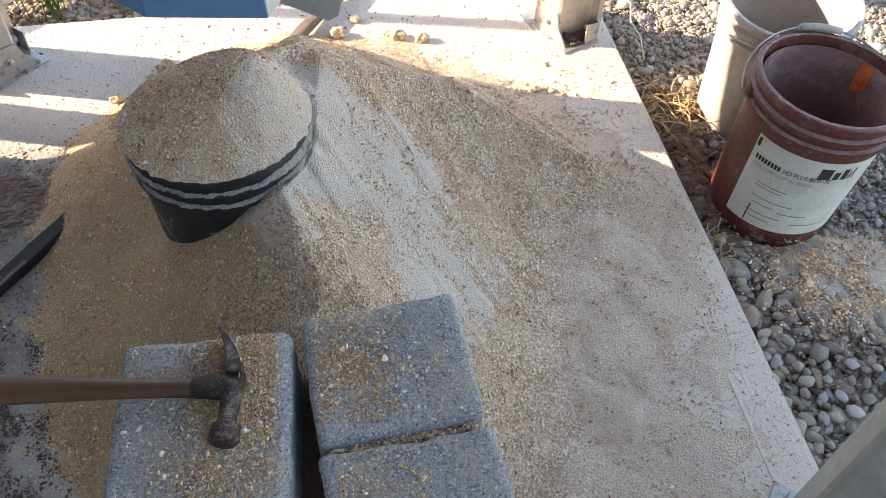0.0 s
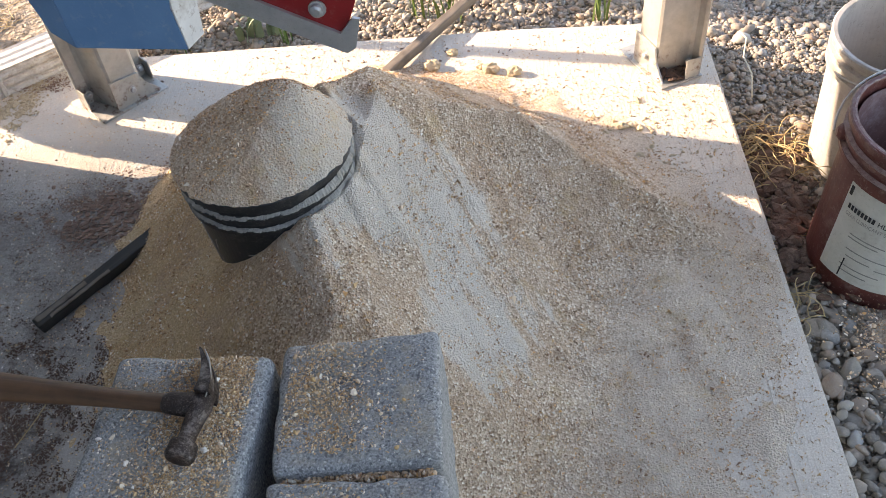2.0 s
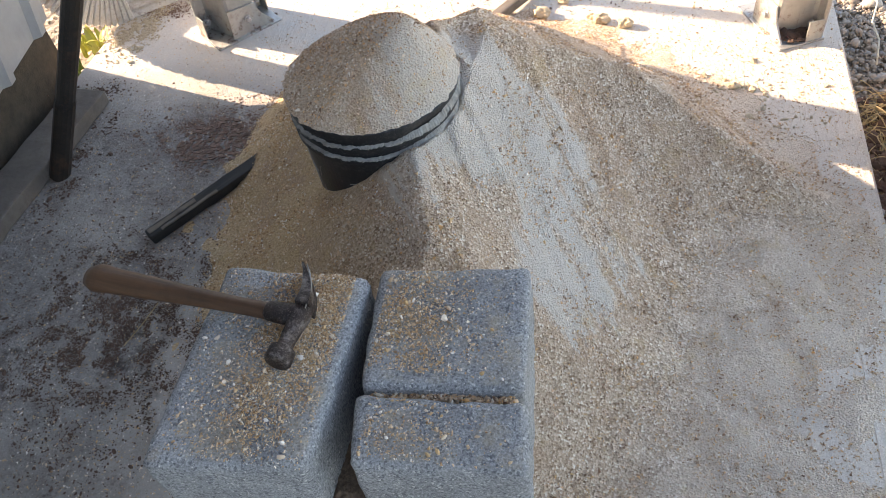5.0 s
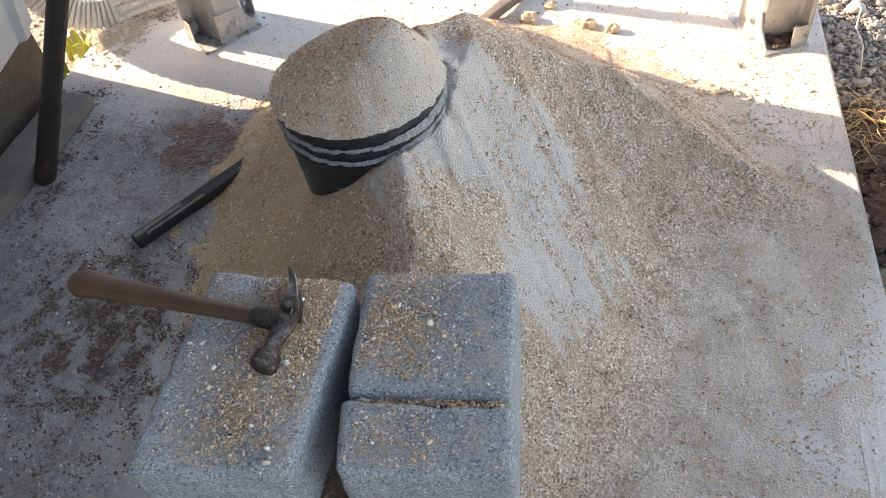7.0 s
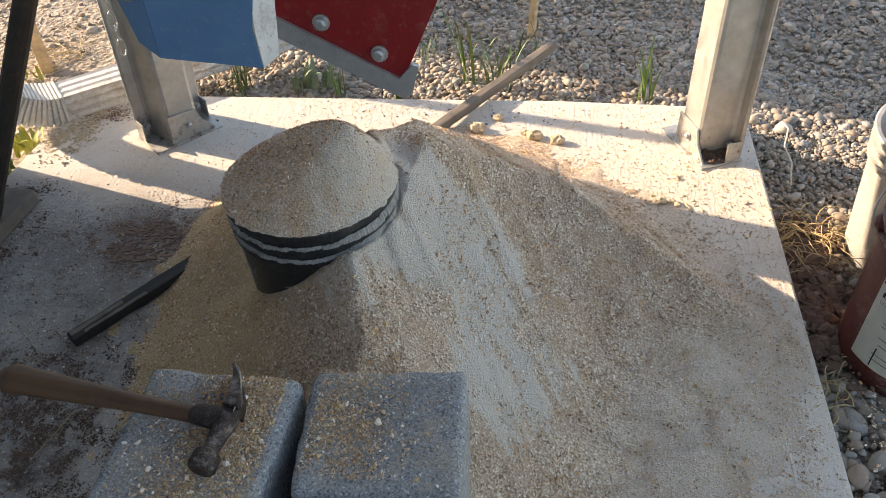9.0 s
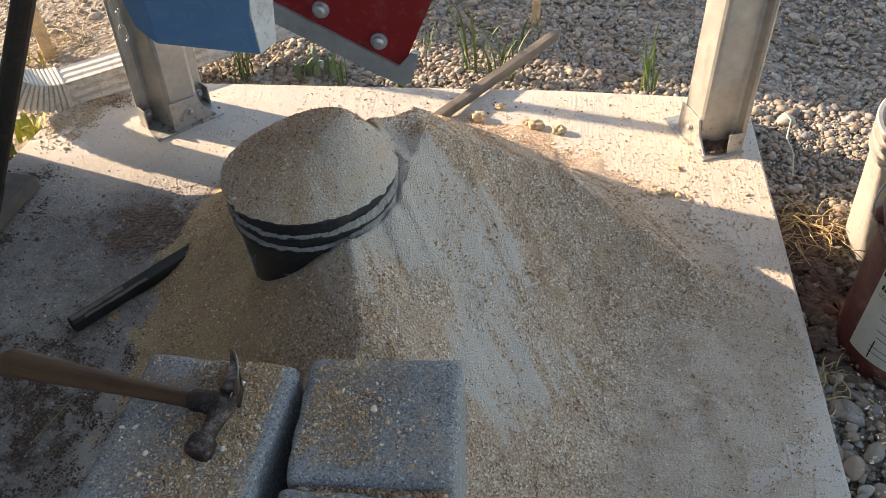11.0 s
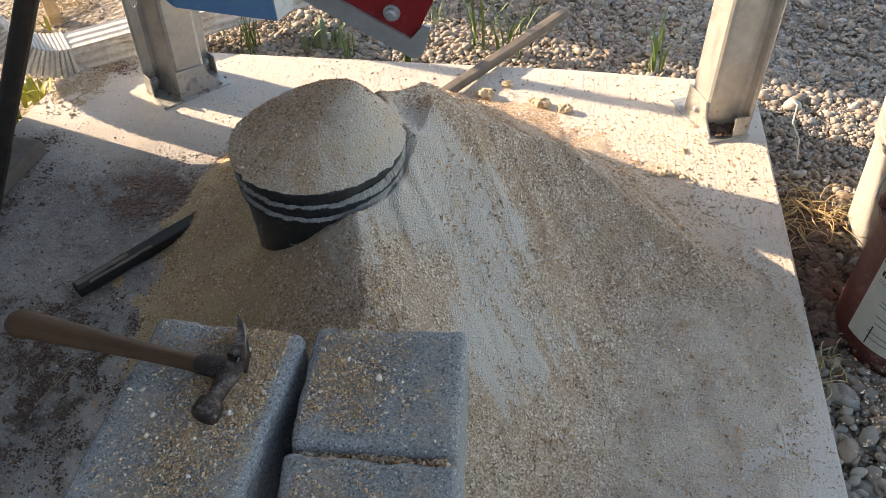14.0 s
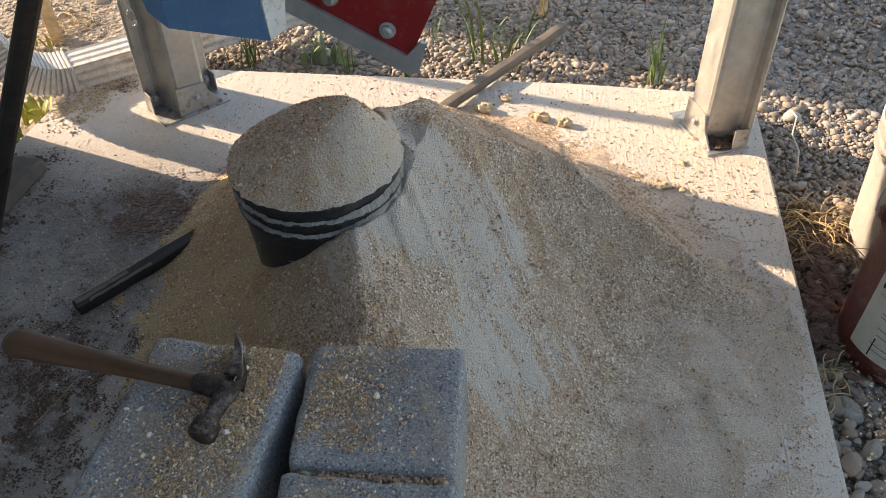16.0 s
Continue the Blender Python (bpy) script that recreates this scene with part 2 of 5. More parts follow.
def ground_material():
    k = Nodes("gravelly_earth", 0.95)
    cell = k.voronoi(55)
    flat = k.n("SeparateColor")
    k.link(cell, flat.inputs[0])
    c = k.ramp(flat.outputs[1], (0.0, (0.19, 0.16, 0.13)), (0.5, (0.30, 0.255, 0.205)), (1.0, (0.42, 0.37, 0.31)))
    c = k.mix(k.ramp(k.noise(2.0, 6, 0.7), (0.4, 0.2), (0.65, 0.9)), c, (0.30, 0.25, 0.19))
    k.color(c)
    k.bump(k.voronoi(55, None, "Distance"), 0.6, 0.012).bump(k.noise(30, 5, 0.7), 0.5, 0.02)
    return k.m


CONCRETE = concrete_material()
GRAIN = grain_material("ground_grain")
HEAP_GRAIN = grain_material("heaped_grain", True)
CHIPS = chip_material()
CHIPS_PALE = pale_chip_material()
CHIPS_OCHRE = ochre_chip_material()
BLOCK = block_material()
GALV = galvanised_material()
PEBBLES = stone_material(True)
STONE = stone_material(False)
EARTH = ground_material()
BLACK_PLASTIC = plain_material("dusty_black_plastic", (0.012, 0.012, 0.013), (0.025, 0.025, 0.026), 0.38, 0, 18, 0.1, (0.30, 0.28, 0.24), 0.22)
RIM_DUST = plain_material("meal_dust_on_rim", (0.22, 0.21, 0.19), (0.40, 0.38, 0.34), 0.95, 0, 60, 0.5)
RED_PLASTIC = plain_material("scuffed_red_brown_plastic", (0.085, 0.022, 0.017), (0.14, 0.036, 0.028), 0.42, 0, 14, 0.15, (0.36, 0.26, 0.23), 0.42)
SCUFF = plain_material("pale_scuffed_plastic", (0.22, 0.13, 0.11), (0.42, 0.32, 0.29), 0.8, 0, 45, 0.3, (0.12, 0.04, 0.03), 0.7)
LINING = plain_material("dusty_red_lining", (0.13, 0.055, 0.045), (0.22, 0.115, 0.10), 0.7, 0, 12, 0.1, (0.36, 0.27, 0.25), 0.5)
WHITE_PLASTIC = plain_material("grimy_white_plastic", (0.34, 0.32, 0.295), (0.46, 0.44, 0.405), 0.5, 0, 9, 0.12, (0.22, 0.20, 0.175), 0.6)
PAPER = plain_material("stained_white_label", (0.50, 0.51, 0.46), (0.62, 0.62, 0.57), 0.7, 0, 16, 0.05, (0.30, 0.27, 0.22), 0.35)
INK = plain_material("black_ink", (0.015, 0.015, 0.017), (0.03, 0.03, 0.03), 0.7, 0, 40, 0.0)
FAINT_INK = plain_material("faded_grey_ink", (0.20, 0.21, 0.20), (0.28, 0.28, 0.27), 0.7, 0, 40, 0.0)
ORANGE = plain_material("orange_residue", (0.55, 0.10, 0.03), (0.70, 0.17, 0.06), 0.6, 0, 40, 0.2)
BLUE_PAINT = plain_material("dusty_blue_paint", (0.060, 0.145, 0.27), (0.095, 0.20, 0.34), 0.5, 0, 9, 0.08, (0.32, 0.33, 0.33), 0.25)
RED_PAINT = plain_material("worn_red_paint", (0.21, 0.008, 0.010), (0.31, 0.014, 0.015), 0.35, 0, 9, 0.1, (0.34, 0.18, 0.15), 0.3)
STEEL = plain_material("dull_zinc_steel", (0.38, 0.39, 0.40), (0.55, 0.55, 0.55), 0.45, 0.7, 22, 0.15, (0.25, 0.22, 0.19), 0.35)
DARK_STEEL = plain_material("dark_painted_steel", (0.018, 0.015, 0.013), (0.04, 0.032, 0.026), 0.55, 0.2, 18, 0.2, (0.12, 0.06, 0.035), 0.5)
HAMMER_STEEL = plain_material("rusty_pitted_steel", (0.016, 0.011, 0.010), (0.055, 0.036, 0.030), 0.5, 0.4, 60, 0.8, (0.36, 0.31, 0.28), 0.75)
HANDLE = wood_material("oiled_hammer_handle", (0.055, 0.025, 0.012), (0.135, 0.066, 0.032), 0, 0.5)
OLD_WOOD = wood_material("weathered_wood", (0.11, 0.088, 0.068), (0.22, 0.18, 0.14), 0)
DARK_WOOD = wood_material("charred_dark_wood", (0.012, 0.011, 0.010), (0.045, 0.04, 0.035), 0)
STAKE_WOOD = wood_material("pale_pine", (0.42, 0.30, 0.17), (0.58, 0.43, 0.26), 2)
BOARD = plain_material("dirty_grey_board", (0.115, 0.095, 0.078), (0.19, 0.162, 0.135), 0.95, 0, 10, 0.5, (0.10, 0.07, 0.05), 0.5)
SILL = plain_material("old_timber_sill", (0.035, 0.027, 0.018), (0.095, 0.072, 0.048), 0.95, 0, 22, 0.9, (0.06, 0.045, 0.03), 0.6)
SIDING = plain_material("white_painted_sheet_metal", (0.28, 0.265, 0.25), (0.38, 0.365, 0.345), 0.45, 0.0, 7, 0.08, (0.40, 0.36, 0.31), 0.3)
SPOUT_WHITE = plain_material("chalky_white_aluminium", (0.50, 0.48, 0.45), (0.66, 0.64, 0.61), 0.5, 0.0, 14, 0.15, (0.24, 0.17, 0.12), 0.7)
DIRT = plain_material("damp_brown_dirt", (0.075, 0.045, 0.03), (0.17, 0.10, 0.07), 0.95, 0, 60, 0.8, (0.28, 0.20, 0.15), 0.6)
DUNG = plain_material("flaking_reddish_mud", (0.17, 0.105, 0.075), (0.31, 0.205, 0.155), 0.95, 0, 50, 0.8, (0.075, 0.045, 0.03), 0.6)
# meal in a browner, darker colour that carries the shade between blocks
SHADED_MEAL = plain_material("shaded_brown_meal", (0.11, 0.07, 0.045), (0.24, 0.16, 0.10), 0.95, 0, 160, 0.8, (0.45, 0.34, 0.22), 0.4)
CRUMB = plain_material("caked_meal", (0.44, 0.35, 0.23), (0.60, 0.50, 0.35), 0.95, 0, 90, 0.8)
STRAW = plain_material("dry_straw", (0.40, 0.29, 0.14), (0.60, 0.46, 0.25), 0.8, 0, 30, 0.1)
LEAF = plain_material("green_leaf", (0.07, 0.13, 0.025), (0.14, 0.21, 0.05), 0.55, 0, 20, 0.1)
PALE_LEAF = plain_material("pale_grey_green_leaf", (0.16, 0.22, 0.12), (0.26, 0.31, 0.19), 0.6, 0, 20, 0.1)
FLOWER_LEAF = plain_material("yellow_green_leaf", (0.28, 0.32, 0.05), (0.42, 0.42, 0.10), 0.55, 0, 20, 0.1)
WIRE = plain_material("grey_wire", (0.30, 0.29, 0.27), (0.45, 0.43, 0.40), 0.5, 0.6, 40, 0.1)
LATH = plain_material("pale_rope", (0.55, 0.48, 0.36), (0.68, 0.60, 0.46), 0.9, 0, 80, 0.3)


# ---- builders ----
def empty(name, m=None):
    ob = new(name)
    ob.empty_display_size = 0.05
    if m is not None:
        ob.matrix_world = m
    return ob


def part(name, bm, material, parent=None, label="", smooth=False):
    """Links a bmesh as one mesh object under a thing or a part (in the parent's own space)."""
    me = bpy.data.meshes.new(name)
    bm.normal_update()
    bm.to_mesh(me)
    bm.free()
    me.materials.append(material)
    if smooth:
        for p in me.polygons:
            p.use_smooth = True
    ob = new(name, me)
    if parent is not None:
        ob.parent = parent
    if label:
        tagged(ob, label)
    return ob


def raw(name, verts, faces, material, parent=None, smooth=False):
    me = bpy.data.meshes.new(name)
    me.from_pydata(verts, [], faces)
    me.materials.append(material)
    if smooth:
        me.polygons.foreach_set("use_smooth", [True] * len(me.polygons))
    me.update()
    ob = new(name, me)
    if parent is not None:
        ob.parent = parent
    return ob


def box(bm, lo, hi, bevel=0.0, m=None, seg=2):
    r = bmesh.ops.create_cube(bm, size=1.0)
    vs = r["verts"]
    lo, hi = Vector(lo), Vector(hi)
    bmesh.ops.scale(bm, vec=hi - lo, verts=vs)
    bmesh.ops.translate(bm, vec=(lo + hi) / 2, verts=vs)
    if bevel:
        es = list({e for v in vs for e in v.link_edges})
        vs = bmesh.ops.bevel(bm, geom=es, offset=bevel, segments=seg, affect="EDGES", profile=0.6)["verts"]
        vs = list({v for f in {f for v in vs for f in v.link_faces} for v in f.verts} | set(vs))
    if m is not None:
        bmesh.ops.transform(bm, matrix=m, verts=list(set(vs)))
    return vs


def lathe(bm, profile, seg=48, m=None):
    rings = []
    for r, z in profile:
        if r < 1e-6:
            rings.append([bm.verts.new((0, 0, z))])
        else:
            rings.append([bm.verts.new((r * math.cos(a), r * math.sin(a), z)) for a in (2 * math.pi * i / seg for i in range(seg))])
    for a, b in zip(rings, rings[1:]):
        for i in range(seg):
            j = (i + 1) % seg
            q = [a[i % len(a)], a[j % len(a)], b[j % len(b)], b[i % len(b)]]
            q = [v for k, v in enumerate(q) if v not in q[:k]]
            if len(q) > 2:
                bm.faces.new(q)
    if m is not None:
        bmesh.ops.transform(bm, matrix=m, verts=[v for r in rings for v in r])
    bmesh.ops.recalc_face_normals(bm, faces=bm.faces)


def tube(bm, pts, radius, seg=8):
    """A tube along points; radius may be a number or one per point."""
    pts = [Vector(p) for p in pts]
    rad = radius if isinstance(radius, (list, tuple)) else [radius] * len(pts)
    rings = []
    side = None
    for i, p in enumerate(pts):
        d = (pts[min(i + 1, len(pts) - 1)] - pts[max(i - 1, 0)]).normalized()
        if side is None:
            side = d.orthogonal().normalized()
        side = (side - d * side.dot(d)).normalized()
        up = d.cross(side)
        rings.append([bm.verts.new(p + rad[i] * (math.cos(a) * side + math.sin(a) * up)) for a in (2 * math.pi * (k + 0.5) / seg for k in range(seg))])
    for a, b in zip(rings, rings[1:]):
        for i in range(seg):
            bm.faces.new((a[i], a[(i + 1) % seg], b[(i + 1) % seg], b[i]))
    bm.faces.new(rings[0][::-1])
    bm.faces.new(rings[-1])


def sheet(bm, outline, thickness, m=None):
    """A flat plate: an outline in x and z, thickened along y."""
    a = [bm.verts.new((x, 0, z)) for x, z in outline]
    b = [bm.verts.new((x, thickness, z)) for x, z in outline]
    n = len(outline)
    bm.faces.new(a)
    bm.faces.new(b[::-1])
    for i in range(n):
        bm.faces.new((a[i], b[i], b[(i + 1) % n], a[(i + 1) % n]))
    bmesh.ops.recalc_face_normals(bm, faces=bm.faces)
    if m is not None:
        bmesh.ops.transform(bm, matrix=m, verts=a + b)


def extrude_profile(bm, pts, z0, z1):
    """A closed profile in x and y drawn up from z0 to z1."""
    a = [bm.verts.new((x, y, z0)) for x, y in pts]
    b = [bm.verts.new((x, y, z1)) for x, y in pts]
    n = len(pts)
    bm.faces.new(a)
    bm.faces.new(b[::-1])
    for i in range(n):
        bm.faces.new((a[i], b[i], b[(i + 1) % n], a[(i + 1) % n]))
    bmesh.ops.recalc_face_normals(bm, faces=bm.faces)


def roughen(bm, amount, scale, seed=0.0):
    for v in bm.verts:
        n = noise.noise_vector(v.co * scale + Vector((seed, seed * 2, 0)))
        v.co += n * amount


# ---- ground and slab ----
GROUND_Z = -0.075
bm = bmesh.new()
bmesh.ops.create_grid(bm, x_segments=2, y_segments=2, size=400)
bmesh.ops.translate(bm, vec=(0, 0, GROUND_Z), verts=bm.verts)
ground = tagged(part("ground", bm, EARTH), "gravelly brown earth around the concrete slab", "ground", kind="structure")


def slab_outline():
    """The slab: straight right side and back, a rounded far left corner."""
    pts = [(0.60, -1.6), (0.606, 2.06), (0.585, 2.125), (0.50, 2.155)]
    pts += [(0.1, 2.165), (-0.4, 2.15), (-0.95, 2.135), (-1.16, 2.118)]
    for i in range(1, 9):
        a = radians(80 + 90 * i / 9)
        pts.append((-1.195 + 0.155 * math.cos(a), 1.955 + 0.155 * math.sin(a)))
    return pts + [(-1.355, 1.80), (-1.36, 1.70), (-1.34, -1.6)]


bm = bmesh.new()
extrude_profile(bm, slab_outline(), -0.12, 0.0)
top = [e for e in bm.edges if all(abs(v.co.z) < 1e-6 for v in e.verts)]
bmesh.ops.bevel(bm, geom=top, offset=0.007, segments=2, affect="EDGES")
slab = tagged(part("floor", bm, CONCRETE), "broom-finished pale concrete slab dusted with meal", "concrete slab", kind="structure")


# ---- the pile of ground grain ----
RIDGES = [((-0.195, 1.33, 0.366), (-0.275, 1.43, 0.374)), ((-0.275, 1.43, 0.374), (-0.20, 1.50, 0.352)), ((-0.21, 1.57, 0.315), (-0.17, 1.43, 0.36)), ((-0.34, 1.47, 0.24), (-0.21, 1.50, 0.32)), ((-0.17, 1.43, 0.36), (-0.195, 1.20, 0.335)), ((-0.195, 1.20, 0.335), (-0.250, 1.108, 0.345)), ((-0.250, 1.108, 0.345), (-0.225, 1.04, 0.33)), ((-0.225, 1.04, 0.33), (-0.197, 0.957, 0.30)),
          ((-0.197, 0.957, 0.30), (-0.225, 0.87, 0.275)), ((-0.225, 0.87, 0.275), (-0.25, 0.80, 0.22)),
          ((-0.17, 1.43, 0.36), (0.09, 1.49, 0.235)), ((0.09, 1.49, 0.235), (0.27, 1.42, 0.13)), ((0.27, 1.42, 0.13), (0.46, 1.34, 0.035))]


def pile_height(x, y):
    """Height of the meal over the slab, from its ridges and its angle of rest."""
    best = 0.0
    for (ax, ay, az), (bx, by, bz) in RIDGES:
        dx, dy = bx - ax, by - ay
        f = np.clip(((x - ax) * dx + (y - ay) * dy) / (dx * dx + dy * dy), 0, 1)
        px, py = ax + f * dx, ay + f * dy
        d = np.hypot(x - px, y - py)
        slope = np.where(x < px, 0.76, 0.82)
        best = best + np.exp((az + f * (bz - az) - slope * d) / 0.014)
    v = 0.014 * np.log(best + 1e-9) - 0.008
    s = np.where(x < -0.3, 0.017, 0.028)
    v = s * np.log1p(np.exp(np.clip(v / s, -40, 40)))
    return v


def layer(x, y):
    """The thin spread of meal around the pile."""
    a = 0.020 * np.exp(-(((x - 0.30) / 0.24) ** 2 + ((y - 1.22) / 0.25) ** 2))
    b = 0.010 * np.exp(-(((x - 0.24) / 0.25) ** 2 + ((y - 0.75) / 0.50) ** 2))
    c = 0.010 * np.exp(-(((x + 0.55) / 0.12) ** 2 + ((y - 1.38) / 0.33) ** 2))
    return a + b + c


def grain_surface(x, y):
    return pile_height(x, y) + layer(x, y) - 0.006


def build_pile():
    nx, ny = 330, 330
    xs, ys = np.linspace(-0.85, 0.592, nx), np.linspace(0.40, 2.06, ny)
    gx, gy = np.meshgrid(xs, ys)
    z = grain_surface(gx, gy)
    rough = np.array([noise.fractal(Vector((a * 14, b * 14, 3.0)), 1.0, 2.0, 5) for a, b in zip(gx.ravel(), gy.ravel())]).reshape(gx.shape)
    z = z + 0.006 * rough * np.clip(z / 0.02, 0.15, 1)
    c, s_ = math.cos(radians(-58)), math.sin(radians(-58))
    rill = np.array([noise.fractal(Vector(((a * c + b * s_) * 3.0, (-a * s_ + b * c) * 26, 2.0)), 1.0, 2.0, 4) for a, b in zip(gx.ravel(), gy.ravel())]).reshape(gx.shape)
    z = z + 0.007 * rill * np.clip((z - 0.03) / 0.05, 0, 1) * (gx > -0.26)
    inside = np.hypot(gx - BUCKET[0], gy - BUCKET[1]) < 0.128
    z = np.where(inside, np.minimum(z, 0.10), z)
    edge = np.array([noise.fractal(Vector((a * 9, b * 9, 8.0)), 1.0, 2.0, 5) for a, b in zip(gx.ravel(), gy.ravel())]).reshape(gx.shape)
    z = z + 0.007 * edge * np.clip(1 - z / 0.05, 0, 1)
    z = np.maximum(z, -0.02)
    idx = np.arange(nx * ny).reshape(ny, nx)
    keep = z > -0.004
    quad = keep[:-1, :-1] | keep[1:, :-1] | keep[:-1, 1:] | keep[1:, 1:]
    f = np.stack([idx[:-1, :-1], idx[:-1, 1:], idx[1:, 1:], idx[1:, :-1]], -1)[quad]
    v = np.stack([gx.ravel(), gy.ravel(), z.ravel()], -1)
    used = np.unique(f)
    remap = np.zeros(nx * ny, int)
    remap[used] = np.arange(len(used))
    ob = raw("grain_mound", v[used].tolist(), remap[f].tolist(), GRAIN, smooth=True)
    return tagged(ob, "spilled pile of ground tan grain meal on concrete", "grain pile")


build_pile()


# ---- buckets ----
def bucket_wall(rim_r, base_r, height, ribs, wall=0.003):
    """The profile of a pail, outside up and inside down, with ribs (z, how far out)."""
    def r(z):
        return base_r + (rim_r - 0.008 - base_r) * z / height
    out = [(0, 0.004), (base_r - 0.010, 0.004), (base_r - 0.006, 0.0), (base_r, 0.006)]
    for z, d in ribs:
        out += [(r(z) , z - 0.007), (r(z) + d, z - 0.005), (r(z) + d, z + 0.004), (r(z), z + 0.006)]
    out += [(rim_r - 0.008, height - 0.016), (rim_r - 0.001, height - 0.015), (rim_r, height - 0.003), (rim_r - 0.003, height), (rim_r - 0.011, height - 0.001)]
    out += [(r(height * 0.5) - wall - 0.003, height * 0.5), (base_r - wall, 0.012), (0, 0.012)]
    return out


def black_bucket():
    thing = empty("bucket", pose(BUCKET[0], BUCKET[1], 0, 0, 0, 0))
    tagged(thing, "black plastic bucket heaped over with ground grain", "bucket")
    bm = bmesh.new()
    lathe(bm, bucket_wall(0.1545, 0.130, 0.385, [(0.318, 0.007), (0.346, 0.008)]), 96)
    part("body", bm, BLACK_PLASTIC, thing, smooth=False)
    for z, r in ((0.3505, 0.1566), (0.3225, 0.1538)):
        bm = bmesh.new()
        lathe(bm, [(r - 0.010, z - 0.002), (r - 0.0035, z - 0.001), (r - 0.0045, z + 0.0012), (r - 0.010, z + 0.003), (r - 0.010, z - 0.002)], 420)
        for v in bm.verts:
            out = Vector((v.co.x, v.co.y, 0)).normalized()
            # more dust has slid onto the ribs on the side of the pile
            side = max(0.0, min(1.0, 1.8 * (out.x * 0.98 - out.y * 0.18) - 0.95))
            rise = 0.012 * side * max(0.0, (v.co.z - z) / 0.003)
            v.co += out * (0.0030 * noise.noise(Vector((v.co.x * 45, v.co.y * 45, z * 90))) + 0.0024 * noise.noise(Vector((v.co.x * 210, v.co.y * 210, z * 90))) + 0.0016 * noise.noise(Vector((v.co.x * 480, v.co.y * 480, z * 90))) + 0.0022 * side)
            v.co.z += rise * (1 + 0.3 * noise.noise(v.co * 60)) + 0.0012 * noise.noise(v.co * 220)
        part("dust_ledge", bm, RIM_DUST, thing, "pale meal dust lying on the rib")
    return thing


def strands(thing):
    rng = random.Random(4)
    for i in range(7):
        bm = bmesh.new()
        a, z = radians(rng.uniform(215, 262)), rng.uniform(0.20, 0.29)
        pts = []
        da, dz = rng.uniform(-0.05, 0.06), rng.uniform(-0.012, 0.004)
        for k in range(8):
            r = 0.130 + 0.015 * z / 0.385 + 0.0012
            pts.append((r * math.cos(a), r * math.sin(a), z))
            a, z = a + da, z + dz
            dz += rng.uniform(-0.004, 0.004)
        tube(bm, pts, 0.0012, 4)
        part("strand", bm, RIM_DUST, thing, "pale straw strand stuck to the side")


strands(black_bucket())


def heap_rise(f, a):
    """Height of the heap over the rim, fuller on the flank away from the pile."""
    full = np.exp(-(((a - 2.75) / 1.15) ** 2))
    return 0.104 * (1 - f ** (1.12 + 0.48 * full)) - 0.003 * np.exp(-(f / 0.10) ** 2)


def heap():
    """The heap of meal standing on the black bucket: an off-centre cone with a crease."""
    rings, seg, verts, faces = 40, 240, [], []
    ax, ay = 0.074, 0.020
    for i in range(rings + 1):
        f = i / rings
        for j in range(seg):
            a = 2 * math.pi * j / seg
            x, y = ax * (1 - f) + 0.1550 * f * math.cos(a), ay * (1 - f) + 0.1550 * f * math.sin(a)
            z = heap_rise(f, a)
            z += 0.004 * noise.fractal(Vector((x * 26, y * 26, 7)), 1.0, 2.0, 5)
            if f > 0.85:
                grow = 1 + (f - 0.85) / 0.15 * (0.010 + 0.030 * noise.fractal(Vector((math.cos(a) * 9, math.sin(a) * 9, 3)), 1.0, 2.0, 4))
                x, y = x * grow, y * grow
            verts.append((x, y, z))
    for i in range(rings):
        for j in range(seg):
            k = (j + 1) % seg
            faces.append((i * seg + j, (i + 1) * seg + j, (i + 1) * seg + k, i * seg + k))
    ob = raw("grain_cone", verts, faces, HEAP_GRAIN, smooth=True)
    ob.location = (BUCKET[0], BUCKET[1], 0.386)
    return tagged(ob, "conical heap of ground grain on the black bucket", "grain heap")


heap()


def handle_wire(bm, r, z0, drop, tilt):
    pts = []
    for i in range(25):
        a = math.pi * i / 24
        p = Vector((r * math.cos(a), 0, drop * math.sin(a)))
        pts.append(Matrix.Rotation(radians(tilt), 4, "X") @ p + Vector((0, 0, z0)))
    tube(bm, pts, 0.0022, 6)
    return pts


def text_part(name, body, size, place, parent, material, radius, squeeze=0.75):
    """Lettering bent round a pail: place is (angle in degrees, height)."""
    cu = bpy.data.curves.new(name, "FONT")
    cu.body, cu.size, cu.extrude = body, size, 0.0
    tmp = new(name, cu)
    dg = bpy.context.evaluated_depsgraph_get()
    me = bpy.data.meshes.new_from_object(tmp.evaluated_get(dg))
    bpy.data.objects.remove(tmp)
    a0, z0 = radians(place[0]), place[1]
    for v in me.vertices:
        a = a0 + squeeze * v.co.x / radius(z0)
        z = z0 + v.co.y
        v.co = (radius(z) * math.cos(a), radius(z) * math.sin(a), z)
    me.materials.append(material)
    ob = new(name, me)
    ob.parent = parent
    return ob


def curved_patch(bm, a0, a1, z0, z1, radius, off, steps=24):
    rows = []
    for z in (z0, (z0 + z1) / 2, z1):
        rows.append([bm.verts.new(((radius(z) + off) * math.cos(a), (radius(z) + off) * math.sin(a), z)) for a in (radians(a0 + (a1 - a0) * i / steps) for i in range(steps + 1))])
    for p, q in zip(rows, rows[1:]):
        for i in range(steps):
            bm.faces.new((p[i], p[i + 1], q[i + 1], q[i]))


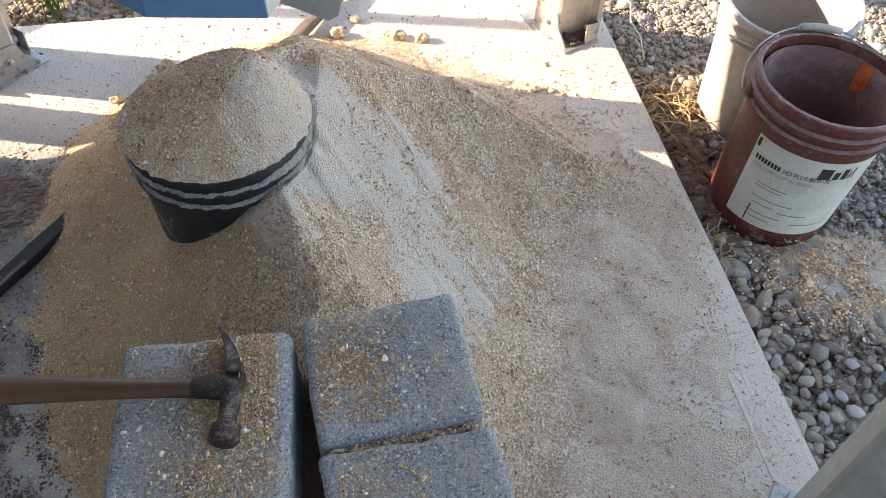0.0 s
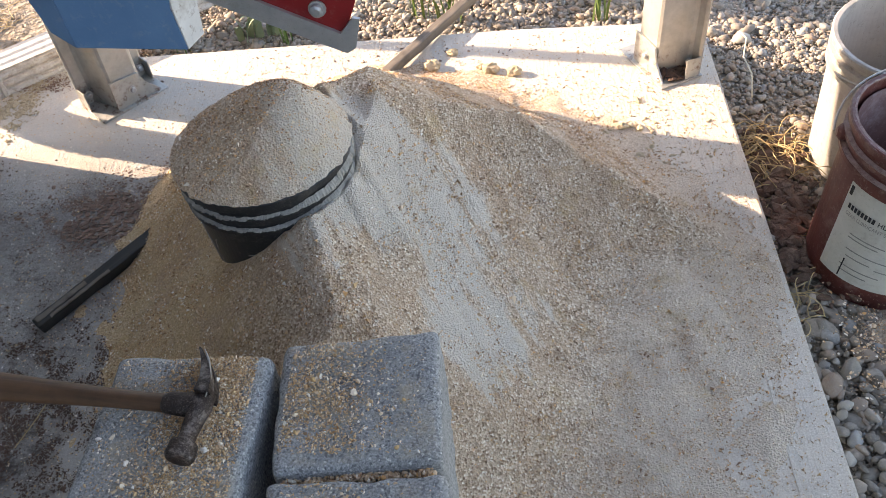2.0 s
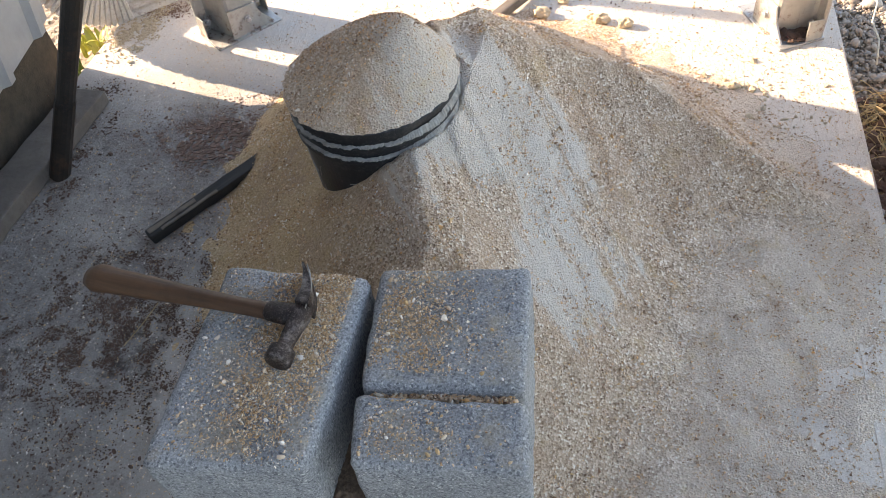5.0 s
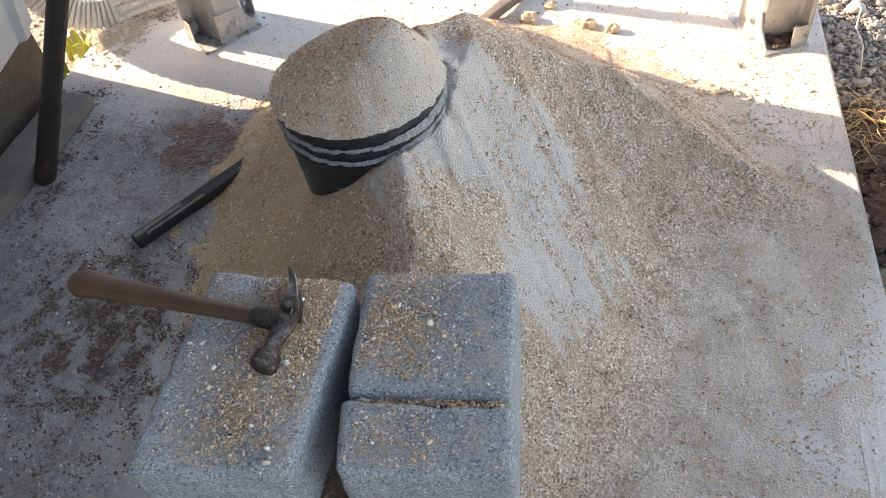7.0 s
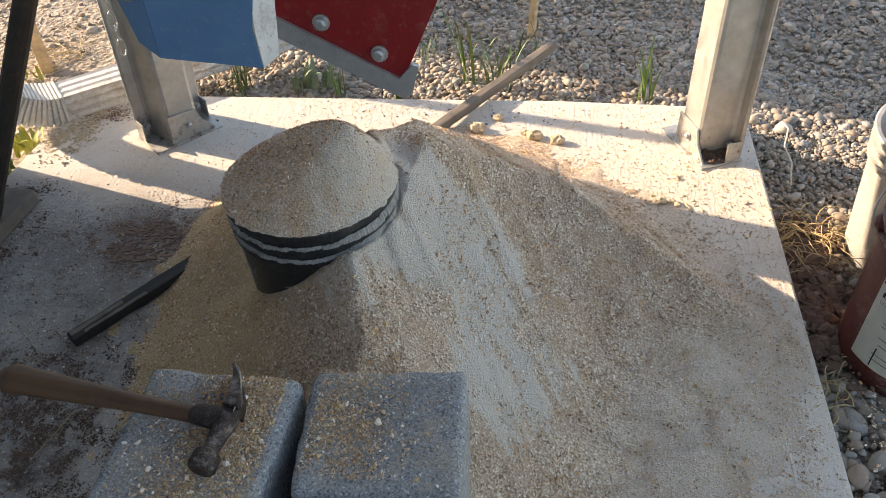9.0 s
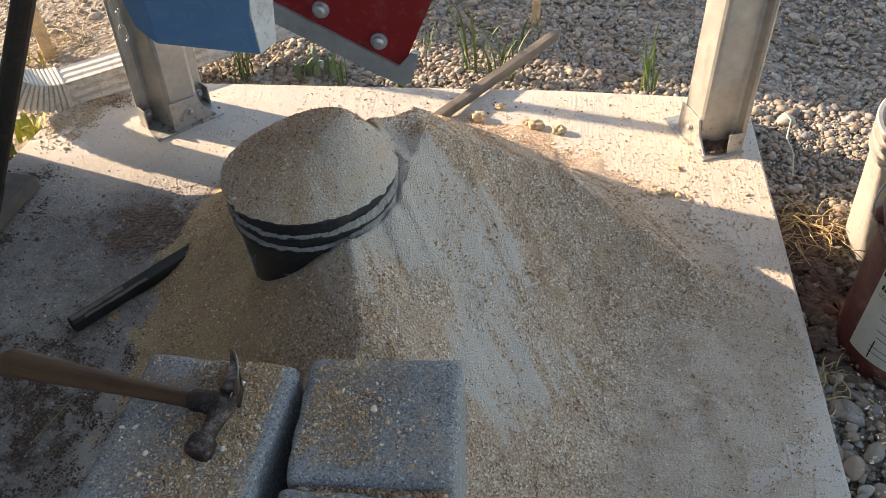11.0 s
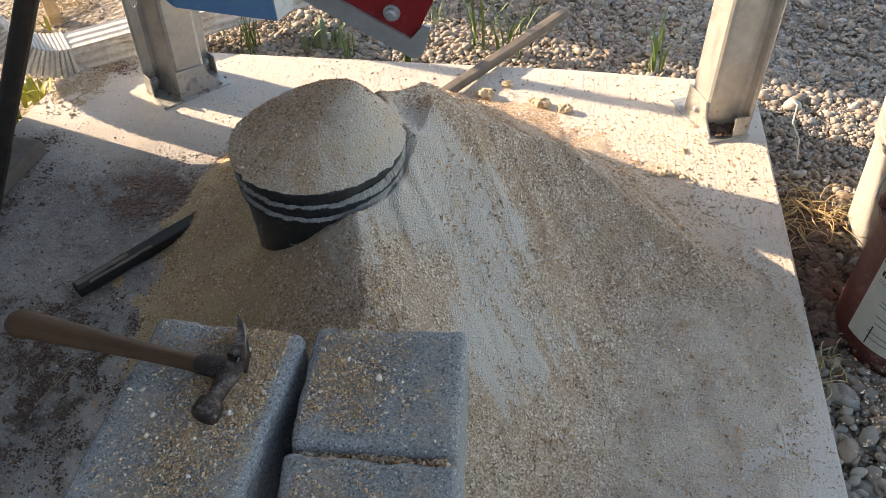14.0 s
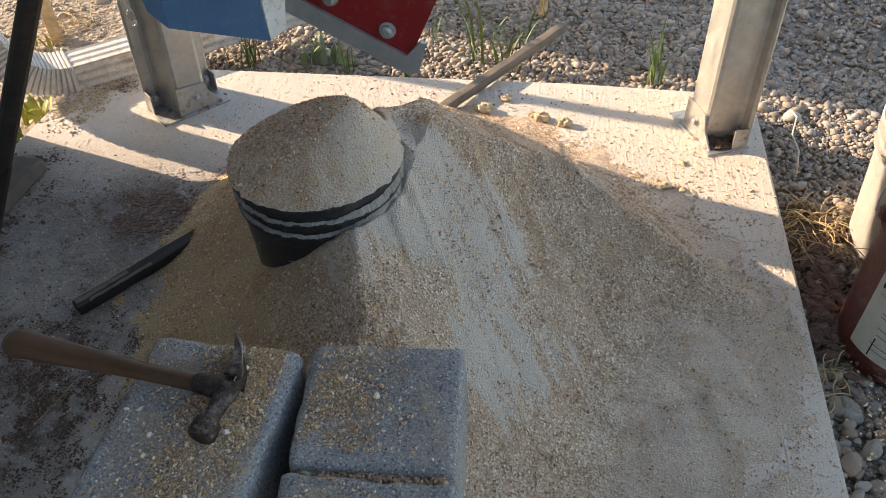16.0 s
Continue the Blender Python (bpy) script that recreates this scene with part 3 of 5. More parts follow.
def red_pail():
    thing = empty("red_pail", pose(0.813, 1.332, -0.076, 1.5, 1.9, 0))
    tagged(thing, "empty scuffed red-brown plastic pail with wire handle on gravel", "bucket")
    H, RIM, BASE = 0.374, 0.153, 0.131
    def rad(z):
        return BASE + (RIM - 0.008 - BASE) * z / H
    bm = bmesh.new()
    lathe(bm, bucket_wall(RIM, BASE, H, [(0.305, 0.009), (0.334, 0.007)]), 72)
    part("body", bm, RED_PLASTIC, thing)
    for z in (0.311, 0.339, 0.371):
        bm = bmesh.new()
        r = rad(z) + (0.0088 if z < 0.36 else 0.0065)
        lathe(bm, [(r - 0.010, z), (r, z), (r + 0.0004, z + 0.0012), (r - 0.010, z + 0.003), (r - 0.010, z)], 72)
        roughen(bm, 0.0012, 70, z * 10)
        part("scuffed_edge", bm, SCUFF, thing, "pale scuffed and dusty edge")
    bm = bmesh.new()
    lathe(bm, [(0, 0.0135), (BASE - 0.006, 0.0135), (rad(0.19) - 0.0075, 0.185), (rad(0.355) - 0.0095, 0.352), (rad(0.355) - 0.0115, 0.352), (rad(0.19) - 0.0095, 0.185), (BASE - 0.009, 0.016), (0, 0.016)], 64)
    part("inside", bm, LINING, thing, "dusty brown inside of the pail", smooth=True)
    # paper label
    bm = bmesh.new()
    curved_patch(bm, 197, 308, 0.055, 0.278, rad, 0.0012)
    lab = part("label", bm, PAPER, thing, "stained white paper label with black print")
    far = lambda z: rad(z) + 0.0022
    for i in range(8):
        bm = bmesh.new()
        curved_patch(bm, 202 + 3.0 * i, 204.1 + 3.0 * i, 0.222, 0.234, rad, 0.002, 2)
        part("print_bar", bm, INK, lab)
    text_part("lettering", "HD PLUS 80W-90", 0.0170, (227.5, 0.222), lab, INK, far)
    text_part("lettering", "GEAR LUBRICANT SAE 80W-90", 0.0125, (202, 0.206), lab, FAINT_INK, far)
    bm = bmesh.new()
    curved_patch(bm, 198.5, 201.5, 0.250, 0.272, rad, 0.002, 3)
    part("print_bar", bm, INK, lab)
    # the maker's mark as plain shapes
    for a0, a1 in ((254, 264), (266, 271), (273, 278), (279.5, 281), (283, 284.5)):
        bm = bmesh.new()
        curved_patch(bm, a0, a1, 0.232, 0.232 + (0.03 if a0 in (254, 283, 273) else 0.022), rad, 0.002, 4)
        part("print_bar", bm, INK, lab)
    for i, (a0, a1, z) in enumerate(((212, 240, 0.172), (212, 236, 0.163), (214, 250, 0.135), (216, 236, 0.118), (240, 266, 0.112), (214, 246, 0.092), (255, 290, 0.085), (215, 238, 0.078))):
        bm = bmesh.new()
        curved_patch(bm, a0, a1, z, z + 0.003, rad, 0.002, 10)
        part("print_bar", bm, FAINT_INK, lab)
    bm = bmesh.new()
    curved_patch(bm, 216, 217.2, 0.06, 0.11, rad, 0.002, 2)
    part("tear", bm, INK, lab)
    # ears and wire
    for a in (166, -14):
        bm = bmesh.new()
        m = pose(0, 0, 0, 0, 0, a) @ pose(rad(0.325) + 0.006, 0, 0.325, 0, 90, 0)
        lathe(bm, [(0, -0.008), (0.017, -0.008), (0.015, 0.006), (0.008, 0.012), (0, 0.012)], 20, m)
        part("ear", bm, RED_PLASTIC, thing)
    bm = bmesh.new()
    pts = handle_wire(bm, 0.166, 0.325, 0.166, -70)
    bmesh.ops.rotate(bm, verts=bm.verts, cent=(0, 0, 0), matrix=Matrix.Rotation(radians(-14), 3, "Z"))
    wire = part("handle_wire", bm, WIRE, thing)
    bm = bmesh.new()
    mid = pts[10:15]
    tube(bm, mid, 0.0075, 12)
    bmesh.ops.rotate(bm, verts=bm.verts, cent=(0, 0, 0), matrix=Matrix.Rotation(radians(-14), 3, "Z"))
    part("grip", bm, WHITE_PLASTIC, wire, "white plastic hand grip", smooth=True)
    bm = bmesh.new()
    curved_patch(bm, 20, 33, 0.285, 0.352, lambda z: rad(z) - 0.0125, -0.001, 6)
    for v in bm.verts:
        v.co += noise.noise_vector(v.co * 30) * 0.006 * Vector((0.1, 0.1, 1)).length
    part("residue", bm, ORANGE, thing, "patch of orange residue inside the pail")
    return thing


red_pail()


def white_pail():
    thing = empty("white_pail", pose(0.905, 1.650, -0.068, 3.5, -2.5, 0))
    tagged(thing, "grimy white plastic pail standing empty on gravel", "bucket")
    H, RIM, BASE = 0.345, 0.153, 0.131
    bm = bmesh.new()
    lathe(bm, bucket_wall(RIM, BASE, H, [(0.278, 0.008), (0.310, 0.008)]), 72)
    part("body", bm, WHITE_PLASTIC, thing)
    rad = lambda z: BASE + (RIM - 0.008 - BASE) * z / H
    bm = bmesh.new()
    curved_patch(bm, 205, 300, 0.07, 0.25, rad, 0.001)
    part("label", bm, plain_material("faded_label", (0.36, 0.34, 0.31), (0.50, 0.48, 0.44), 0.8, 0, 30, 0.1, (0.22, 0.2, 0.18), 0.5), thing, "faded peeling paper label")
    bm = bmesh.new()
    handle_wire(bm, 0.158, 0.295, 0.165, 82)
    bmesh.ops.rotate(bm, verts=bm.verts, cent=(0, 0, 0), matrix=Matrix.Rotation(radians(15), 3, "Z"))
    part("handle_wire", bm, WIRE, thing)
    return thing


white_pail()


# ---- concrete blocks and hammer ----
BLOCK_TOP = 0.415


def block(corners, z1, seed=0.0, height=0.20):
    """A cast block from its four top corners: back left, back right, front right, front left."""
    cx, cy = sum(c[0] for c in corners) / 4, sum(c[1] for c in corners) / 4
    bl, br, fr, fl = [Vector((c[0] - cx, c[1] - cy, 0)) for c in corners]
    bm = bmesh.new()
    box(bm, (-1, -1, 0), (1, 1, height))
    for v in bm.verts:
        u, w, z = (v.co.x + 1) / 2, (v.co.y + 1) / 2, v.co.z
        v.co = fl.lerp(fr, u).lerp(bl.lerp(br, u), w) + Vector((0, 0, z))
    bmesh.ops.bevel(bm, geom=list(bm.edges), offset=0.013, segments=3, affect="EDGES", profile=0.6)
    bmesh.ops.subdivide_edges(bm, edges=[e for e in bm.edges if e.calc_length() > 0.03], cuts=9, use_grid_fill=True)
    roughen(bm, 0.0016, 110, seed)
    roughen(bm, 0.0024, 40, seed)
    roughen(bm, 0.003, 9, seed)
    ob = part("concrete_block", bm, BLOCK, smooth=True)
    ob.location = (cx, cy, z1 - height)
    return tagged(ob, "worn grey concrete block with rounded edges and meal on top", "concrete block", "stacked concrete blocks")


BLOCKS = (((-0.442, 0.789), (-0.233, 0.786), (-0.247, 0.512), (-0.446, 0.491)),
          ((-0.224, 0.800), (-0.024, 0.822), (-0.010, 0.637), (-0.211, 0.620)),
          ((-0.211, 0.611), (-0.007, 0.622), (0.002, 0.534), (-0.199, 0.521)))
for k, corners in enumerate(BLOCKS):
    block(corners, BLOCK_TOP, 3.1 * k, 0.2)
    block([(x + (0.003 if n in (0, 3) else -0.002), y + (0.002 if n > 1 else -0.003)) for n, (x, y) in enumerate(corners)], 0.214, 3.1 * k + 11, 0.214)


def hammer():
    """A claw hammer lying on its side: handle to -x, head across it along y."""
    thing = empty("hammer", pose(-0.311, 0.700, BLOCK_TOP + 0.016, 0, -0.6, -7.5))
    tagged(thing, "rusty claw hammer with a worn wooden handle lying on a block", "hammer")
    bm = bmesh.new()
    L = 0.322
    n, seg = 26, 16
    rings = []
    for i in range(n + 1):
        f = i / n
        x = 0.01 - L * f
        w = 0.0128 + 0.0048 * f - 0.0022 * math.sin(f * 5) + (0.0015 if f > 0.9 else 0) - (0.006 if f == 1 else 0)
        t = w * 0.78
        rings.append([bm.verts.new((x, w * math.cos(a), t * math.sin(a) + 0.004)) for a in (2 * math.pi * j / seg for j in range(seg))])
    for a, b in zip(rings, rings[1:]):
        for j in range(seg):
            bm.faces.new((a[j], a[(j + 1) % seg], b[(j + 1) % seg], b[j]))
    bm.faces.new(rings[0])
    bm.faces.new(rings[-1][::-1])
    bmesh.ops.recalc_face_normals(bm, faces=bm.faces)
    part("handle", bm, HANDLE, thing, "worn brown wooden handle", smooth=True)
    head = bmesh.new()
    # neck and striking face
    m = pose(0.008, 0, 0.004, 90, 0, 0)
    lathe(head, [(0, -0.018), (0.013, -0.018), (0.0145, 0.0), (0.012, 0.018), (0.0105, 0.034), (0.0105, 0.045), (0.0165, 0.050), (0.0175, 0.066), (0.0155, 0.0695), (0, 0.0695)], 24, m)
    part("head", head, HAMMER_STEEL, thing, "pitted steel hammer head", smooth=True)
    cheek = bmesh.new()
    lathe(cheek, [(0, -0.018), (0.011, -0.018), (0.0155, -0.012), (0.0165, 0.0), (0.0150, 0.018), (0.0140, 0.034), (0.0122, 0.038), (0, 0.038)], 20, pose(0, 0.001, 0.004, 0, -90, 0))
    for v in cheek.verts:
        v.co.z = 0.004 + (v.co.z - 0.004) * 0.86
    roughen(cheek, 0.0012, 70)
    part("cheek", cheek, HAMMER_STEEL, thing, smooth=True)
    # thin pale line along the claw's outer edge
    edge = bmesh.new()
    tube(edge, [(0.017 - 0.026 * f ** 2.0, 0.006 + 0.066 * f, 0.0175 + 0.0008 * math.sin(14 * f)) for f in (i / 9 for i in range(10))], [0.0007 + 0.0012 * math.sin(math.pi * i / 9) for i in range(10)], 6)
    part("worn_edge", edge, RIM_DUST, thing, "thin pale line along the claw's outer edge")
    for s in (-1, 1):
        claw = bmesh.new()
        prev = None
        for i in range(9):
            f = i / 8
            y = 0.012 + 0.062 * f
            x = 0.010 - 0.026 * f ** 2.0
            w = 0.0125 * (1 - 0.45 * f)
            h = 0.008 * (1 - f) ** 0.8 + 0.0014
            zc = 0.004 + s * (0.0085 + 0.002 * f)
            ring = [claw.verts.new((x + a * h, y, zc + b * w * 0.75)) for a, b in ((-1, -1), (1, -1), (1, 1), (-1, 1))]
            if prev:
                for q in range(4):
                    claw.faces.new((prev[q], prev[(q + 1) % 4], ring[(q + 1) % 4], ring[q]))
            else:
                claw.faces.new(ring)
            prev = ring
        claw.faces.new(prev)
        bmesh.ops.recalc_face_normals(claw, faces=claw.faces)
        part("claw", claw, HAMMER_STEEL, thing)
    return thing


hammer()


# ---- steel legs of the bin ----
def hat_profile(crown=0.085, depth=0.085, flange=0.034, t=0.004):
    """A hat section: crown along x at y = 0, flanges at y = depth."""
    h = crown / 2
    s = 0.022
    left = [(-h - s - flange, depth + 0.004), (-h - s - flange + 0.006, depth), (-h - s - 0.004, depth), (-h - s + 0.002, depth - 0.008), (-h - 0.003, 0.012), (-h + 0.001, 0.004), (-h + 0.008, 0.0)]
    outer = left + [(-x, y) for x, y in left[::-1]]
    inner = [(x * 1.0 + (0.0 if abs(x) > h + s + 0.01 else (-t if x > 0 else t)), y + t) for x, y in outer]
    return outer + inner[::-1]


def leg(x, y, turn, label, top=2.1, lean=0.0):
    thing = empty("steel_post", Matrix.Translation((x, y, 0)) @ Matrix.Rotation(radians(lean), 4, "Y") @ pose(0, 0, 0, 0, 0, turn))
    tagged(thing, label, "steel post", "posts of the bin")
    bm = bmesh.new()
    extrude_profile(bm, hat_profile(), 0.006, top)
    part("post", bm, GALV, thing)
    bm = bmesh.new()
    box(bm, (-0.100, -0.018, 0.0), (0.100, 0.10, 0.006), 0.001)
    part("base_plate", bm, GALV, thing)
    # angle bracket in front of the crown
    bm = bmesh.new()
    sheet(bm, [(-0.046, 0.006), (0.085, 0.006), (0.050, 0.045), (0.038, 0.082), (-0.044, 0.088)], 0.005, pose(0, -0.007, 0))
    part("bracket", bm, GALV, thing)
    for bx, bz, by in ((0.008, 0.045, -0.007), (-0.078, 0.04, 0.072), (0.078, 0.04, 0.072)):
        bm = bmesh.new()
        lathe(bm, [(0, 0), (0.011, 0), (0.011, 0.002), (0.007, 0.0025), (0.0072, 0.009), (0.005, 0.0105), (0, 0.0105)], 12, pose(bx, by, bz, 90, 0, 0))
        part("bolt", bm, STEEL, thing)
    # corner clip at the side
    bm = bmesh.new()
    box(bm, (-0.098, 0.050, 0.006), (-0.094, 0.09, 0.06), 0.001)
    part("clip", bm, GALV, thing)
    bm = bmesh.new()
    box(bm, (0.094, 0.050, 0.006), (0.098, 0.09, 0.06), 0.001)
    part("clip", bm, GALV, thing)
    return thing


leg(-0.925, 1.908, 49, "galvanised steel bin post bolted to the slab, rusty foot", lean=2.0)
leg(0.430, 1.945, -65, "galvanised steel bin post with rust and debris at its foot")
leg(0.462, 0.572, -131, "grey galvanised steel bin post near the slab's edge")


# ---- blue and red discharge chute ----
def chute():
    thing = empty("blue_chute", pose(-0.318, 0.80, 0.862))
    tagged(thing, "dusty blue sheet metal spout of a feed mill", "chute")
    bm = bmesh.new()
    sheet(bm, [(0.017, 0.004), (0.115, -0.004), (0.1125, 0.034), (0.120, 0.070), (0.122, 1.238), (0.017, 1.238)], 0.002)
    part("front_panel", bm, BLUE_PAINT, thing)
    bm = bmesh.new()
    sheet(bm, [(0.0, 0.0), (0.022, 0.012), (0.040, 0.08), (0.040, 1.234), (0.0, 1.234)], 0.002, pose(0.017, 0.002, 0.004, 0, 0, 160))
    part("side_panel", bm, BLUE_PAINT, thing)
    bm = bmesh.new()
    sheet(bm, [(0.0, 0.0), (0.020, 0.004), (0.032, 0.10), (0.034, 1.242), (0.004, 1.242), (0.003, 0.08), (-0.002, 0.04)], 0.002, pose(0.116, 0.001, -0.004, 0, 0, 58))
    part("side_panel", bm, SPOUT_WHITE, thing, "pale bare right side panel")
    bm = bmesh.new()
    lathe(bm, [(0, -0.03), (0.007, -0.03), (0.007, 0.02), (0, 0.022)], 12, pose(0.0, -0.012, 0.075, 60, 0, 0))
    part("pin", bm, STEEL, thing)
    return thing


chute()


def red_flap():
    thing = empty("red_flap", pose(-0.145, 1.17, 0.612))
    tagged(thing, "worn red metal side plate with a bolted zinc strip", "machine plate")
    bm = bmesh.new()
    sheet(bm, [(-0.30, 0.17), (-0.012, 0.016), (0.002, 0.030), (0.075, 0.19), (0.075, 1.488), (-0.30, 1.488)], 0.004, pose(0, 0.004, 0))
    part("plate", bm, RED_PAINT, thing)
    bm = bmesh.new()
    sheet(bm, [(-0.31, 0.155), (-0.004, -0.008), (0.010, 0.000), (0.022, 0.045), (0.012, 0.047), (-0.008, 0.024), (-0.31, 0.19)], 0.006, pose(0, -0.003, 0))
    part("strip", bm, STEEL, thing, "dull zinc edge strip")
    for bx, bz in ((-0.034, 0.062), (-0.113, 0.108)):
        bm = bmesh.new()
        lathe(bm, [(0, 0), (0.0125, 0), (0.0125, 0.003), (0.009, 0.0035), (0.009, 0.010), (0.005, 0.012), (0, 0.012)], 14, pose(bx, 0.003, bz, 90, 0, 0))
        part("bolt", bm, STEEL, thing)
    return thing


red_flap()


# ---- unseen plain ceiling and walls, added to shade the place ----
# added ceiling above the view, keeps sky light off the pile
bm = bmesh.new()
box(bm, (-1.25, 0.05, 2.1), (0.62, 2.12, 2.16), 0.01)
tagged(part("ceiling", bm, GALV), "plain unseen steel ceiling added to shade the pile", "ceiling", kind="structure")
# added wall out of view, casts the shade on the far gravel
bm = bmesh.new()
box(bm, (-5.0, 3.79, -0.1), (-4.6, 14.0, 4.2), 0.02)
tagged(part("wall_far_shed", bm, SIDING), "plain unseen wall added to shade the far gravel", "wall", kind="structure")


# added wall behind the camera, cuts sky light on the block fronts
bm = bmesh.new()
box(bm, (-1.30, -1.68, -0.05), (0.62, -1.60, 1.5), 0.01)
tagged(part("wall_back", bm, SIDING), "plain unseen wall added to dim the block fronts", "wall", kind="structure")


# ---- the building at the left ----
WALL_M = pose(-1.33, 1.0, 0, 0, 0, 7)
SHADOW_LEAN = 0.29     # gable end sheared outward towards its top, to slant its shadow's edge


def building():
    bm = bmesh.new()
    box(bm, (-2.2, -5.0, -0.1), (0.0, 0.775, 0.24), 0.006)
    ob = part("wall_left_base", bm, SILL)
    ob.matrix_world = WALL_M
    tagged(ob, "old timber sill under white metal siding", "wall", kind="structure")
    # ribbed siding
    verts, faces = [], []
    prof = []
    y = -5.0
    while y < 0.85:
        prof += [(0.072, y), (0.072, y + 0.10), (0.090, y + 0.112), (0.090, y + 0.135), (0.072, y + 0.147)]
        y += 0.19
    prof = [(x, v) for x, v in prof if v <= 0.79]
    n = len(prof)
    for z in (0.185, 2.6):
        verts += [(x, v, z) for x, v in prof]
    verts += [(x - 0.004, v, z) for z in (0.185, 2.6) for x, v in prof]
    for i in range(n - 1):
        faces += [(i, i + 1, n + i + 1, n + i), (2 * n + i, 3 * n + i, 3 * n + i + 1, 2 * n + i + 1), (i, 2 * n + i, 2 * n + i + 1, i + 1)]
    verts = [(x, v + (SHADOW_LEAN * (z - 0.185) * (v + 5.0) / 5.7), z) for x, v, z in verts]
    ob = raw("wall_left", verts, faces, SIDING)
    ob.matrix_world = WALL_M
    tagged(ob, "white ribbed sheet metal siding with a ragged lower edge", "wall", kind="structure")
    bm = bmesh.new()
    box(bm, (-2.2, -5.0, 0.24), (0.065, 0.775, 2.6))
    # unseen upper end sheared only to shape the shadow on the slab
    for v in bm.verts:
        if v.co.y > 0:
            v.co.y += SHADOW_LEAN * (v.co.z - 0.24)
    ob = part("wall_left_core", bm, SIDING)
    ob.matrix_world = WALL_M
    tagged(ob, "white metal clad shed wall", "wall", kind="structure")


building()


def floor_board():
    bm = bmesh.new()
    box(bm, (-0.105, -0.20, 0.002), (0.0, 0.325, 0.042), 0.006)
    bmesh.ops.subdivide_edges(bm, edges=[e for e in bm.edges if e.calc_length() > 0.1], cuts=12)
    roughen(bm, 0.003, 20)
    ob = part("board", bm, BOARD)
    ob.matrix_world = pose(-1.232, 1.28, 0, 0, 0, -5)
    return tagged(ob, "dirty grey plank lying along the shed wall", "board")


floor_board()


def steel_pole():
    bm = bmesh.new()
    a, b = Vector((-1.213, 1.336, 0.0)), Vector((-0.329, 1.601, 1.70))
    tube(bm, [a, a.lerp(b, 0.12), a.lerp(b, 0.125), b], [0.024, 0.023, 0.021, 0.021], 14)
    thing = part("steel_pole", bm, DARK_STEEL, smooth=False)
    return tagged(thing, "dark rusty steel pole standing on the slab by the plank", "pole")


steel_pole()


def downspout():
    thing = empty("downspout", pose(-1.338, 2.018, 0.026, 0, 0, 40))
    tagged(thing, "chalky white ribbed aluminium downspout lying beside the slab", "downspout")
    def ring(bm, m, w=0.052, h=0.038, ribs=True):
        out = []
        side = [(-1, -1), (1, -1), (1, 1), (-1, 1)]
        for (ax, ay), (bx, by) in zip(side, side[1:] + side[:1]):
            for i in range(12):
                f = i / 12
                x, y = ax + (bx - ax) * f, ay + (by - ay) * f
                d = 0.0035 * (1 if i % 4 in (1, 2) else 0) if ribs else 0
                nx, ny = (by - ay) / 2, (ax - bx) / 2
                out.append(bm.verts.new(m @ Vector((0, x * w - nx * d, y * h - ny * d))))
        return out
    bm = bmesh.new()
    rings = [ring(bm, pose(x, 0, 0.012)) for x in (0.0, 0.3, 0.75)]
    for a, b in zip(rings, rings[1:]):
        for i in range(48):
            bm.faces.new((a[i], a[(i + 1) % 48], b[(i + 1) % 48], b[i]))
    part("straight_pipe", bm, SPOUT_WHITE, thing)
    # pleated elbow that turns up towards the wall
    bm = bmesh.new()
    rings = []
    for i in range(81):
        f = i / 80
        a = radians(88 * f)
        pleat = 1.0 + 0.11 * (i % 4 != 0)
        R = 0.185
        c = Vector((-R * math.sin(a), 0.0, 0.012 + R * (1 - math.cos(a))))
        m = Matrix.Translation(c) @ Matrix.Rotation(a, 4, "Y")
        rings.append(ring(bm, m @ Matrix.Diagonal((1, pleat, pleat, 1)), ribs=False))
    for place in ((-0.192, 0.0, 0.32), (-0.194, 0.0, 0.9), (-0.198, 0.0, 1.9)):
        rings.append(ring(bm, Matrix.Translation(place) @ Matrix.Rotation(radians(89), 4, "Y"), ribs=False))
    for a, b in zip(rings, rings[1:]):
        for i in range(48):
            bm.faces.new((a[i], a[(i + 1) % 48], b[(i + 1) % 48], b[i]))
    part("elbow", bm, SPOUT_WHITE, thing, "pleated white elbow streaked with grime")
    return thing


downspout()


# ---- sticks, stakes, wire ----
def plank(name, a, b, w, t, material, label, category, seed=0.0):
    a, b = Vector(a), Vector(b)
    L = (b - a).length
    bm = bmesh.new()
    box(bm, (0, -w / 2, -t / 2), (L, w / 2, t / 2), min(w, t) * 0.15)
    bmesh.ops.subdivide_edges(bm, edges=[e for e in bm.edges if e.calc_length() > 0.06], cuts=14)
    roughen(bm, 0.0018, 30, seed)
    ob = part(name, bm, material)
    ob.matrix_world = Matrix.Translation(a) @ (b - a).to_track_quat("X", "Z").to_matrix().to_4x4()
    return tagged(ob, label, category)


lath = plank("dark_stick", (-0.890, 1.150, 0.014), (-0.655, 1.46, 0.026), 0.032, 0.024, DARK_WOOD, "splintered dark charred lath half under the grain", "stick")
for a, b, c, d in ((0.004, 0.125, -0.003, 0.010), (0.03, 0.175, -0.0155, -0.008)):
    bm = bmesh.new()
    box(bm, (a, c, 0.0105), (b, d, 0.0138), 0.0008)
    bmesh.ops.subdivide_edges(bm, edges=[e for e in bm.edges if e.calc_length() > 0.05], cuts=16)
    roughen(bm, 0.0016, 60, a * 50)
    part("splinter", bm, OLD_WOOD, lath, "bare grey-brown split wood")
